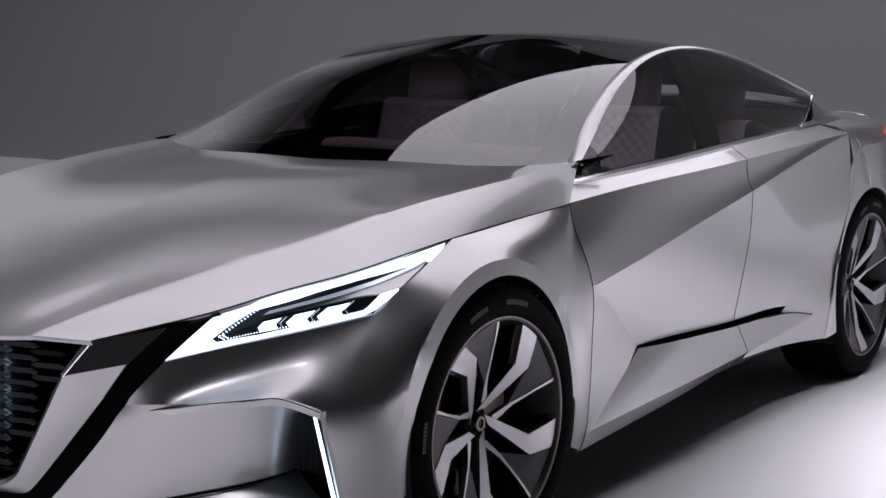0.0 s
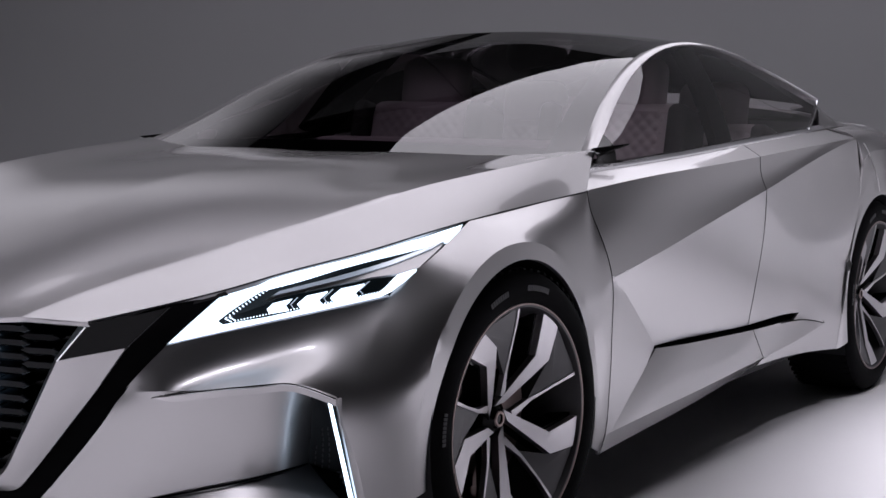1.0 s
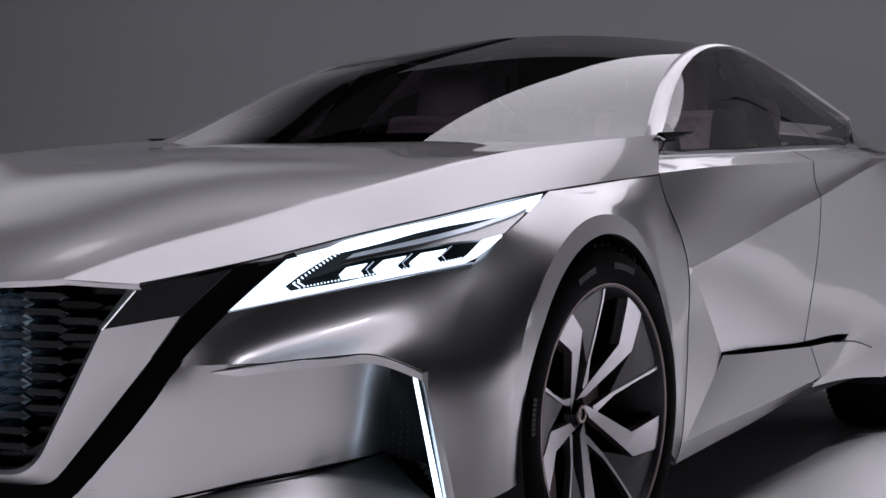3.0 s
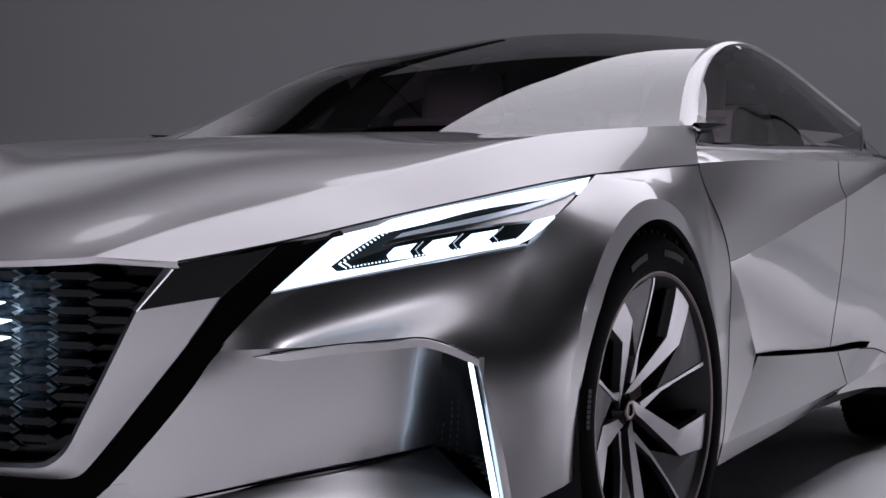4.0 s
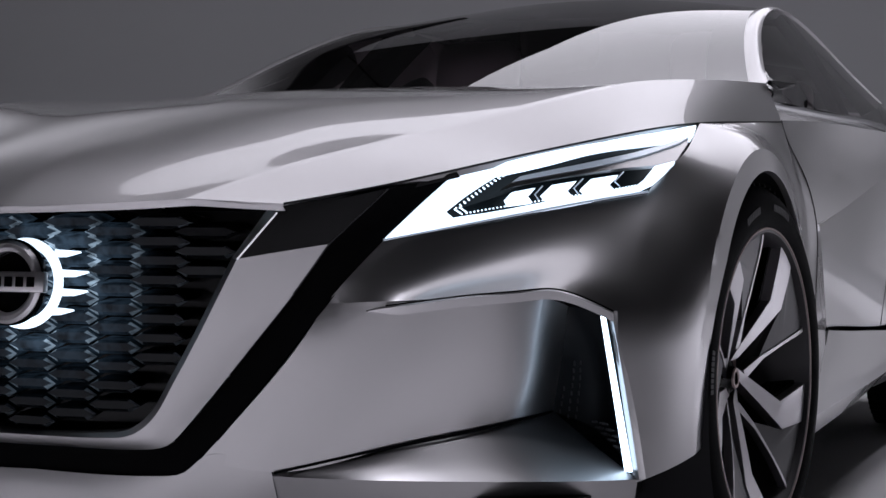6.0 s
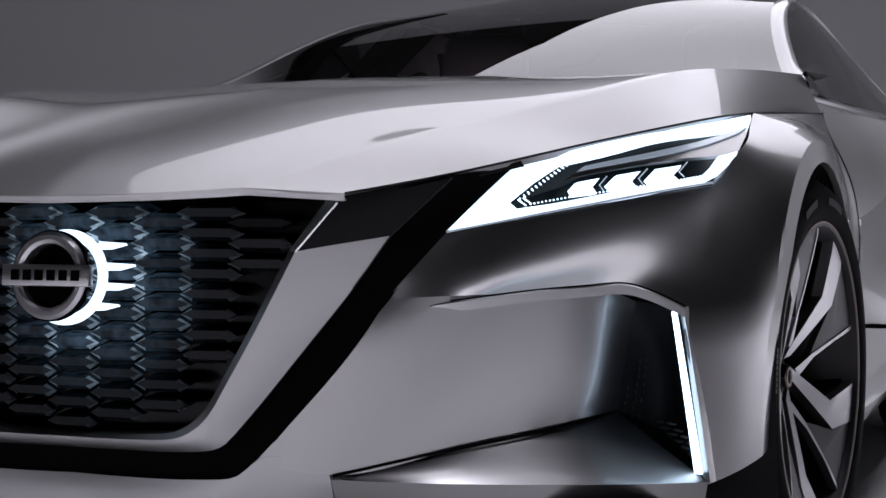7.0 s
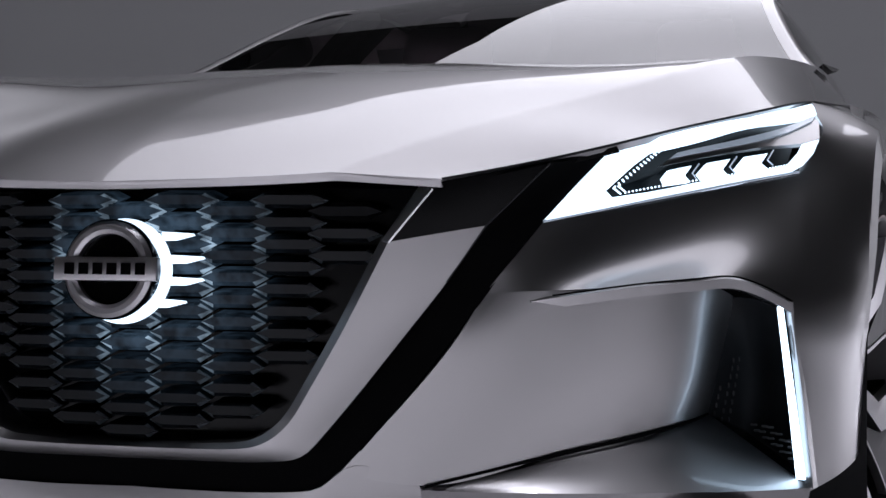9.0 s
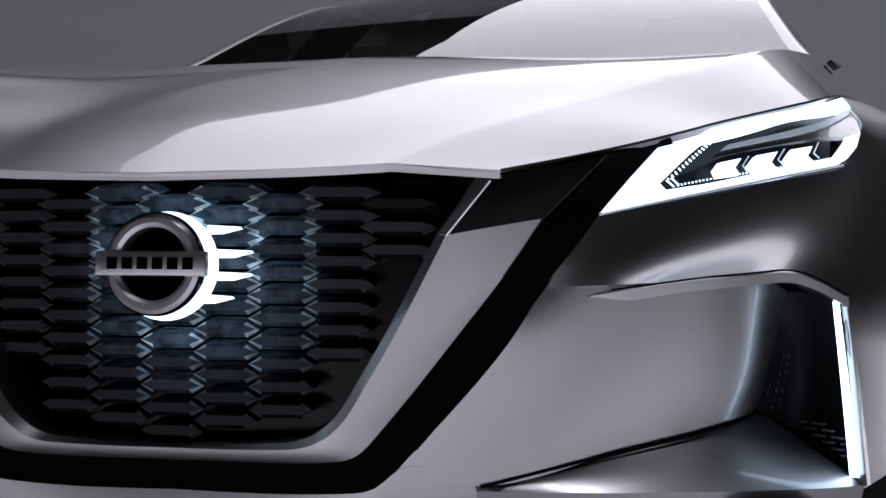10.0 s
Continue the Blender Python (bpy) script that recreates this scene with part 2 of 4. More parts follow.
def box_bm(cx, cy, cz, sx, sy, sz, bevel=0.0, seg=2, bm=None, m=None):
    own = bmesh.new()
    bmesh.ops.create_cube(own, size=1.0)
    bmesh.ops.scale(own, vec=(sx, sy, sz), verts=own.verts)
    if bevel:
        bmesh.ops.bevel(own, geom=own.edges[:], offset=bevel, segments=seg, affect="EDGES", profile=0.5)
    bmesh.ops.transform(own, matrix=(m or Matrix()) if m else Matrix.Translation((cx, cy, cz)), verts=own.verts)
    if bm is None:
        return own
    me = bpy.data.meshes.new("tmp")
    own.to_mesh(me)
    own.free()
    bm.from_mesh(me)
    bpy.data.meshes.remove(me)
    return bm


def prism_bm(poly, place, thick, cuts=0, bm=None, lift=0.0):
    """A plate with the outline poly, in (u, v), laid on a sheet by place(u, v) -> point, normal, and given a thickness."""
    bm2 = bmesh.new()
    vs0 = [bm2.verts.new((u, v, 0)) for u, v in poly]
    for tri in tessellate_polygon([[Vector((u, v, 0)) for u, v in poly]]):
        bm2.faces.new([vs0[i] for i in tri])
    bmesh.ops.recalc_face_normals(bm2, faces=bm2.faces)
    us = [p[0] for p in poly]
    for i in range(1, cuts):
        u = min(us) + (max(us) - min(us)) * i / cuts
        bmesh.ops.bisect_plane(bm2, geom=bm2.verts[:] + bm2.edges[:] + bm2.faces[:], plane_co=(u, 0, 0), plane_no=(1, 0, 0))
    bmesh.ops.triangulate(bm2, faces=[q for q in bm2.faces if len(q.verts) > 4])
    vs = list(bm2.verts)
    spots = [place(v.co.x, v.co.y) for v in vs]
    top = [Vector(p) + lift * Vector(n) for p, n in spots]
    low = [Vector(p) + (lift - thick) * Vector(n) for p, n in spots]
    own = bm or bmesh.new()
    a = [own.verts.new(p) for p in top]
    b = [own.verts.new(p) for p in low]
    bm2.verts.index_update()
    faces = [[v.index for v in q.verts] for q in bm2.faces]
    rim = [(e.verts[0].index, e.verts[1].index) for e in bm2.edges if len(e.link_faces) == 1]
    for q in faces:
        own.faces.new([a[i] for i in q])
        own.faces.new([b[i] for i in q][::-1])
    for i, j in rim:
        own.faces.new((a[i], a[j], b[j], b[i]))
    bm2.free()
    bmesh.ops.recalc_face_normals(own, faces=own.faces)
    return own


# ---- studio ----
def studio():
    """Floor swept up into the back wall, side walls, a dark end behind the camera and a dark ceiling."""
    prof = [(8.5, 0.0)] + [(8.5 + 4.5 * math.sin(a), 4.5 - 4.5 * math.cos(a)) for a in np.linspace(0.1, math.pi / 2, 16)] + [(13.0, 8.0)]
    bm = bmesh.new()
    cols = [[bm.verts.new((x, y, z)) for y, z in prof] for x in (-14.0, 14.0)]
    for i in range(len(prof) - 1):
        bm.faces.new((cols[0][i], cols[1][i], cols[1][i + 1], cols[0][i + 1]))
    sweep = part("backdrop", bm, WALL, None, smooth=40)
    tagged(sweep, "plain mid-grey studio backdrop swept up from the floor", "backdrop", kind="structure")
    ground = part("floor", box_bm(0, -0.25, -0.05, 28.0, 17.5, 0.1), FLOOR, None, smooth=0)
    tagged(ground, "pale grey seamless studio floor", "floor", kind="structure")
    for nm, cx, cy, sx, sy in (("wall_west", -14.1, 2, 0.2, 22.4), ("wall_east", 14.1, 2, 0.2, 22.4), ("wall_south", 0, -9.1, 28.4, 0.2), ("wall_north", 0, 13.2, 28.4, 0.2)):
        w = part(nm, box_bm(cx, cy, 4.0, sx, sy, 8.0), DARK_WALL, None, smooth=0)
        tagged(w, "dark painted studio wall around the set", "wall", kind="structure")
    c = part("ceiling", box_bm(0, 2, 8.1, 28.4, 22.6, 0.2), CEILING, None, smooth=0)
    tagged(c, "grey painted studio ceiling", "ceiling", kind="structure")


def softbox(name, cx, cy, cz, outline, rx=0.0, words="large overhead softbox with white diffuser hung from ceiling", cloth=None):
    """A hanging light bank: a black tray with a glowing diffuser underneath; outline: its corners, counter-clockwise."""
    top = new(name)
    m = pose(cx, cy, cz, rx)
    top.matrix_world = m

    def plate(z, thick, scale, bm):
        a = [bm.verts.new((x * scale, y * scale, z)) for x, y in outline]
        b = [bm.verts.new((x * scale, y * scale, z + thick)) for x, y in outline]
        bm.faces.new(a[::-1]), bm.faces.new(b)
        for i in range(len(a)):
            j = (i + 1) % len(a)
            bm.faces.new((a[i], a[j], b[j], b[i]))
        return bm
    bm = plate(0.23, 0.02, 1.0, bmesh.new())
    for i, (x, y) in enumerate(outline):
        u, v = outline[(i + 1) % len(outline)]
        ang = math.atan2(v - y, u - x)
        box_bm(0, 0, 0, math.hypot(u - x, v - y) + 0.016, 0.016, 0.25, bm=bm, m=pose((x + u) / 2, (y + v) / 2, 0.12, 0, 0, math.degrees(ang)))
    part("tray", bm, SATIN, top, smooth=0)
    part("diffuser", plate(-0.005, 0.01, 0.994, bmesh.new()), cloth or DIFFUSER, top, "glowing white diffuser cloth", smooth=0)
    for x, y in outline:
        p = m @ Vector((x * 0.8, y * 0.8, 0.2))
        part("hanger", tube_bm([m.inverted() @ p, m.inverted() @ Vector((p.x, p.y, 8.0))], 0.01), SATIN, top)
    tagged(top, words, "studio light")
    return top


def oblong(sx, sy):
    return [(-sx / 2, -sy / 2), (sx / 2, -sy / 2), (sx / 2, sy / 2), (-sx / 2, sy / 2)]


studio()
softbox("softbox", 0.0, 3.0, 3.0, [(-1.6, -4.0), (1.35, -4.0), (1.75, -2.2), (1.70, 1.0), (0.75, 1.7), (0.50, 3.8), (-0.62, 3.8), (-0.96, 0.6), (-1.36, -0.6)])
# Dim panel out of view, added to brighten the hood.
softbox("side_fill_panel", -6.2, 1.6, 3.0, oblong(7.0, 10.4), 0, "added unseen dim glowing panel beside the overhead softbox", SIDE_FILL)
# Light bank out of view, added to brighten the backdrop.
softbox("backdrop_fill", -1.2, 7.4, 7.4, oblong(25.0, 2.0), 54, "added unseen light bank that brightens the backdrop", REAR)


def floor_fill_spot(x, y, z, power, cone, words):
    """An unseen spot lamp under the ceiling, added to brighten the bare floor straight below."""
    top = new("spot_lamp")
    top.matrix_world = pose(x, y, z)
    part("housing", lathe_up([(0.10, 0.80), (0.32, 0.75), (0.42, 0.55), (0.47, 0.42), (0.46, 0.40), (0.40, 0.52), (0.0, 0.55)]), SATIN, top)
    part("hanger", tube_bm([(0, 0, 0.78), (0, 0, 8.0 - z)], 0.02), SATIN, top)
    data = bpy.data.lights.new("spot", "SPOT")
    data.energy, data.spot_size, data.spot_blend, data.shadow_soft_size = power, radians(cone), 0.7, 0.4
    lamp = bpy.data.objects.new("spot_light", data)
    scene.collection.objects.link(lamp)
    lamp.parent = top
    tagged(top, words, "studio light", "spot lamps over the floor")


def lathe_up(prof, n=32):
    """A turned shell round the z axis; prof: (radius, z)."""
    bm = bmesh.new()
    R = [[bm.verts.new((r * math.cos(2 * math.pi * i / n), r * math.sin(2 * math.pi * i / n), z)) for r, z in prof] for i in range(n)]
    for i in range(n):
        for j in range(len(prof) - 1):
            bm.faces.new((R[i][j], R[(i + 1) % n][j], R[(i + 1) % n][j + 1], R[i][j + 1]))
    bmesh.ops.remove_doubles(bm, verts=bm.verts, dist=1e-5)
    bmesh.ops.recalc_face_normals(bm, faces=bm.faces)
    return bm


# Added lamps: each brightens a floor patch that the body reflects.
floor_fill_spot(3.7, 2.35, 7.0, 4100, 45, "added unseen spot lamp brightening the floor beside the car")
floor_fill_spot(4.4, 7.4, 7.0, 2400, 52, "added unseen spot lamp brightening the floor behind the car")
floor_fill_spot(1.5, -2.6, 7.0, 2350, 38, "added unseen spot lamp brightening the floor ahead of the car")
floor_fill_spot(-0.9, -3.5, 7.0, 2900, 42, "added unseen spot lamp brightening the floor ahead of the grille")


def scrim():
    """A glowing cloth on a frame, added out of view behind the car to brighten its doors."""
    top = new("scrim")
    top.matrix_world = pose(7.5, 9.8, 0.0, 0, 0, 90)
    part("cloth", box_bm(0, 0, 2.05, 0.02, 11.6, 4.0), SCRIM_FILL, top, "white cloth with put-in glow that fades to its edges", smooth=0)
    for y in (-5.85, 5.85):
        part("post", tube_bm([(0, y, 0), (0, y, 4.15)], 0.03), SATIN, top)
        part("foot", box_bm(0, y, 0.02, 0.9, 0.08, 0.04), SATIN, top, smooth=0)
    tagged(top, "added unseen glowing cloth on a black frame behind the car", "studio light")


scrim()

# ---- the car ----
car = new("concept_car")
tagged(car, "silver concept sedan with lit headlights on a studio floor", "car")

# feature lines of the left side; x outwards, y rearwards from the front axle, z up
HOOD_CUT = [(0.43, -0.89, 0.665), (0.54, -0.76, 0.697), (0.618, -0.68, 0.722), (0.685, -0.54, 0.753), (0.765, -0.43, 0.781),
            (0.808, -0.26, 0.808), (0.826, -0.035, 0.832), (0.839, 0.235, 0.852), (0.857, 0.525, 0.872)]
CREASE = [(0.30, -0.945, 0.672), (0.40, -0.76, 0.735), (0.53, -0.52, 0.800), (0.655, -0.33, 0.858), (0.712, -0.12, 0.902),
          (0.741, 0.094, 0.927), (0.772, 0.44, 0.955), (0.781, 0.715, 0.974)]
V_IN = [(0.415, -0.881, 0.653), (0.366, -0.914, 0.583), (0.334, -0.924, 0.516), (0.299, -0.932, 0.447), (0.262, -0.935, 0.383), (0.240, -0.935, 0.349), (0.220, -0.935, 0.330),
        (0.195, -0.936, 0.3165), (0.150, -0.938, 0.3105), (0.080, -0.939, 0.309), (0.0, -0.939, 0.309)]
V_MID = [(0.546, -0.773, 0.690), (0.471, -0.822, 0.606), (0.425, -0.848, 0.531), (0.377, -0.869, 0.464), (0.323, -0.891, 0.390), (0.272, -0.908, 0.325), (0.248, -0.915, 0.302), (0.218, -0.918, 0.295),
         (0.175, -0.920, 0.2925), (0.090, -0.922, 0.292), (0.0, -0.923, 0.292)]
V_OUT = [(0.611, -0.667, 0.713), (0.574, -0.718, 0.667), (0.536, -0.772, 0.613), (0.498, -0.825, 0.549), (0.427, -0.868, 0.443), (0.334, -0.897, 0.322),
         (0.299, -0.900, 0.283), (0.272, -0.902, 0.261), (0.235, -0.904, 0.252), (0.120, -0.906, 0.250), (0.0, -0.908, 0.250)]
LAMP_TOP = [(0.612, -0.668, 0.717), (0.685, -0.540, 0.748), (0.765, -0.432, 0.776), (0.808, -0.262, 0.803), (0.828, -0.045, 0.829)]
LAMP_MID = [(0.578, -0.716, 0.667), (0.632, -0.652, 0.686), (0.684, -0.590, 0.702), (0.762, -0.480, 0.721), (0.828, -0.374, 0.737), (0.863, -0.318, 0.748)]
LAMP_LOW = [(0.536, -0.770, 0.613), (0.618, -0.670, 0.636), (0.706, -0.585, 0.658), (0.785, -0.495, 0.679), (0.838, -0.400, 0.695)]


def hood():
    ctr = [(0.0, -0.995, 0.660), (0.0, -0.90, 0.7125), (0.0, -0.70, 0.7815), (0.0, -0.40, 0.859), (0.0, -0.05, 0.917), (0.0, 0.25, 0.945), (0.0, 0.52, 0.954)]
    q1 = [(0.16, -0.978, 0.664), (0.19, -0.87, 0.716), (0.22, -0.67, 0.784), (0.26, -0.38, 0.857), (0.29, -0.04, 0.911), (0.31, 0.26, 0.941), (0.33, 0.57, 0.957)]
    q2 = [(0.24, -0.962, 0.668), (0.30, -0.81, 0.7260), (0.38, -0.60, 0.7865), (0.47, -0.36, 0.852), (0.52, -0.06, 0.904), (0.55, 0.25, 0.931), (0.58, 0.64, 0.955)]
    inner = loft([ctr, q1, q2, CREASE], 26, 60)
    bow = np.sin(np.pi * np.linspace(0, 1, 60))[:, None] * np.array([0.001, -0.001, 0.002])
    mid = 0.5 * (line(CREASE, 60) + line(HOOD_CUT, 60)) + bow
    outer = loft([CREASE, mid, HOOD_CUT], 16, 60)
    return skin("hood", [inner, flip(inner), outer, flip(outer)], PAINT, car, "silver hood with a crease on each side", 0.012, (0, -0.5, 1))


hood()
LIP = [(0.0, -0.9945, 0.6585), (0.16, -0.9775, 0.6625), (0.24, -0.9615, 0.6665), (0.30, -0.9445, 0.6705), (0.365, -0.9175, 0.6655), (0.43, -0.8895, 0.6635)]
lip = loft([LIP, [(x * 0.998, y + 0.002, z - 0.0045) for x, y, z in LIP]], 3, 40)
skin("hood_lip", [lip, flip(lip)], PAINT, car, "silver front edge of the hood", 0.006, (0, -1, 0))


def polar(r, deg, x):
    a = radians(deg)
    return (x, -r * math.cos(a), 0.36 + r * math.sin(a))


JOINT = [(0.846, -0.600, 0.506), (0.853, -0.535, 0.570), (0.852, -0.456, 0.640), (0.838, -0.398, 0.692)]

REAR_EDGE = []


def fender():
    """One sheet from the V round the corner over the wheel arch to the door."""
    outer = [(0.872, -0.556, 0.240), (0.8595, -0.5795, 0.375)] + JOINT + [(0.861, -0.318, 0.746), (0.850, -0.170, 0.793), (0.828, -0.035, 0.832), (0.839, 0.235, 0.852), (0.850, 0.42, 0.866),
             (0.857, 0.525, 0.872), (0.876, 0.508, 0.825), (0.905, 0.500, 0.770), (0.934, 0.525, 0.640), (0.932, 0.530, 0.520), (0.930, 0.530, 0.420), (0.926, 0.527, 0.320), (0.918, 0.520, 0.226), (0.912, 0.505, 0.190)]
    push = [0.006, 0.009, 0.024, 0.014, 0.010, 0.010, 0.010, 0.010, 0.010, 0.010, 0.010, 0.008, 0.007, 0.006, 0.003, 0.003, 0.003, 0.003, 0.003, 0.003]
    n = 100
    ok = chord(outer)
    O = np.concatenate([line(outer[:9], 46)[:-1], line(outer[8:12], 30)[:-1], line(outer[11:], 26)])
    bk = np.interp(np.arange(n), [0, 45, 74, 99], [0, ok[8], ok[11], ok[-1]])
    REAR_EDGE.extend(line(outer[11:], 80))
    lift = np.interp(bk, ok, [0.0] * 8 + [0.006, 0.012, 0.015, 0.015, 0.010] + [0.0] * (len(ok) - 13))
    P = np.stack([np.interp(bk, ok, push[:len(ok)]), 0 * bk, lift], axis=1)
    # rows share their angle: walk the outer line by its own angle round the hub
    oa = np.degrees(np.arctan2(O[:, 2] - 0.36, -O[:, 1]))
    tuck = np.clip((35 - oa) / 55, 0, 1) * (np.arange(n) < 50)
    edge = np.array([polar(0.384 + 0.016 * min(1.0, max(0.0, (25 - a) / 45)), a, 0.950 - 0.026 * k) for a, k in zip(oa, tuck)])
    band = np.array([polar(0.424 + 0.006 * abs(math.cos(radians(a))), a, 0.942 - 0.020 * k) for a, k in zip(oa, tuck)])
    mid = 0.5 * (band + O) + P
    for _ in range(30):
        mid[1:-1] = 0.25 * mid[:-2] + 0.5 * mid[1:-1] + 0.25 * mid[2:]
    flare = np.array([edge * (1 - w) + band * w for w in np.linspace(0, 1, 4)])
    side = np.stack([spline_at([band[j], mid[j], O[j]], [0, 0.5, 1], np.linspace(0, 1, 20)) for j in range(n)], axis=1)
    j0 = int(np.argmin(np.linalg.norm(O - np.array(JOINT[0]), axis=1)))
    # a crease that rises from the end of the fin to the arch
    jb = int(np.argmin(np.abs(oa[:50] - 22)))
    for r in range(20):
        w = r / 19
        tent = np.clip(1 - np.abs(np.arange(n) - (jb + (j0 - jb) * w)) / 9, 0, 1)
        side[r, :, 0] += 0.012 * math.sin(math.pi * min(1.0, w * 0.9 + 0.1)) ** 0.6 * tent if r else 0
    j1 = int(np.argmin(np.linalg.norm(O - np.array(JOINT[-1]), axis=1)))
    J = O[j0:j1 + 1]
    k = len(J)
    cols = [[(0.474, -0.8385, 0.517), (0.498, -0.825, 0.549), (0.536, -0.771, 0.611)],
            [(0.512, -0.8195, 0.519), (0.523, -0.806, 0.556), (0.563, -0.738, 0.619)],
            [(0.575, -0.787, 0.522), (0.594, -0.728, 0.568), (0.618, -0.669, 0.633)],
            [(0.668, -0.748, 0.530), (0.688, -0.652, 0.572), (0.706, -0.584, 0.655)],
            [(0.775, -0.672, 0.538), (0.785, -0.575, 0.592), (0.785, -0.494, 0.676)]]
    curves = [line(c, k) for c in cols] + [J]
    upper = np.stack([spline_at([c[i] for c in curves], chord([c[k // 2] for c in curves]), np.linspace(0, chord([c[k // 2] for c in curves])[-1], 40)) for i in range(k)], axis=0)
    return both("front_fender", [flare, side, upper], PAINT, car, "silver front fender and bumper corner with a flared wheel arch", 0.012, (1, -0.5, 0.2), 16)


fender()


def bumper():
    # fin: a blade that stands proud, then turns down along the vent
    path = [(0.526, -0.807, 0.5065), (0.555, -0.8005, 0.511), (0.602, -0.783, 0.518), (0.668, -0.750, 0.5275), (0.740, -0.700, 0.535), (0.775, -0.674, 0.537), (0.802, -0.654, 0.529), (0.848, -0.612, 0.503)]
    e = line(path, 40) + np.array([0.003, -0.006, 0])
    drop = np.minimum(1.0, np.linspace(0, 8, 40))[:, None]
    low = e + np.array([0, 0.002, -0.013]) * drop
    back = low + np.array([-0.015, 0.05, -0.002]) * drop
    top = e + np.array([-0.008, 0.016, 0.005])
    both("fin", [np.array([top, e]), np.array([e, low]), np.array([low, back])], PAINT, car, "thin silver fin over the side vent", 0.002, (0.3, -1, -0.2), 20)
    for s in (1, -1):
        part("fin_seam", tube_bm((e[3:] + np.array([0, -0.0005, 0.0036])) * np.array([s, 1, 1]), 0.0014, 6), RECESS, car, "thin dark seam along the fin")
    # lower sheet between the V and the vent
    t = [(0.474, -0.8385, 0.517), (0.512, -0.8195, 0.519), (0.548, -0.8005, 0.5205), (0.600, -0.772, 0.524), (0.660, -0.737, 0.532), (0.700, -0.704, 0.533), (0.736, -0.658, 0.530), (0.768, -0.585, 0.511)]
    m = [(0.431, -0.866, 0.440), (0.500, -0.820, 0.430), (0.610, -0.757, 0.428), (0.690, -0.694, 0.425), (0.731, -0.632, 0.422), (0.745, -0.556, 0.420)]
    b = [(0.297, -0.901, 0.282), (0.400, -0.857, 0.264), (0.560, -0.764, 0.303), (0.667, -0.682, 0.327), (0.713, -0.608, 0.339), (0.724, -0.535, 0.342)]
    lower = loft([t, m, b], 20, 40)
    both("front_bumper_lower", [lower], PAINT, car, "silver lower bumper panel", 0.012, (0.4, -1, 0))
    # Shade in the joint above the shelf, put in as a black bar.
    for s in (1, -1):
        part("bumper_groove_shade", tube_bm((line(b[1:], 40) + np.array([0.0005, -0.004, -0.001])) * np.array([s, 1, 1]), 0.0022, 6), RECESS, car, "dark line for the shade in the groove under the bumper panel")
    # shelf under it, running out to the foot of the blade
    s0 = [(0.391, -0.846, 0.262), (0.470, -0.806, 0.279), (0.560, -0.756, 0.302), (0.667, -0.674, 0.326), (0.712, -0.602, 0.338), (0.724, -0.535, 0.342)]
    s1 = [(0.391, -0.848, 0.259), (0.500, -0.825, 0.270), (0.630, -0.757, 0.282), (0.740, -0.660, 0.291), (0.800, -0.555, 0.294)]
    s2 = [(0.391, -0.850, 0.256), (0.530, -0.832, 0.257), (0.680, -0.762, 0.255), (0.800, -0.668, 0.251), (0.872, -0.556, 0.244)]
    shelf = loft([s0, s1, s2], 14, 40)
    under = loft([s2, [(0.391, -0.82, 0.20), (0.53, -0.79, 0.19), (0.68, -0.72, 0.185), (0.79, -0.635, 0.185), (0.860, -0.545, 0.185)]], 4, 40)
    both("lower_shelf", [shelf, under], PAINT, car, "silver shelf along the foot of the bumper", 0.01, (0.3, -0.6, 1))
    # apron under the V
    a0 = [(0.0, -0.910, 0.252), (0.235, -0.906, 0.254), (0.272, -0.904, 0.262), (0.299, -0.902, 0.284), (0.391, -0.850, 0.262)]
    a1 = [(0.0, -0.912, 0.228), (0.200, -0.908, 0.228), (0.280, -0.898, 0.235), (0.335, -0.880, 0.245), (0.392, -0.848, 0.250)]
    a2 = [(0.0, -0.910, 0.185), (0.200, -0.904, 0.185), (0.290, -0.882, 0.185), (0.345, -0.855, 0.188), (0.391, -0.822, 0.198)]
    ap = loft([a0, a1, a2], 10, 30)
    skin("front_apron", [ap, flip(ap)], PAINT, car, "silver apron below the grille", 0.012, (0, -1, 0))


bumper()


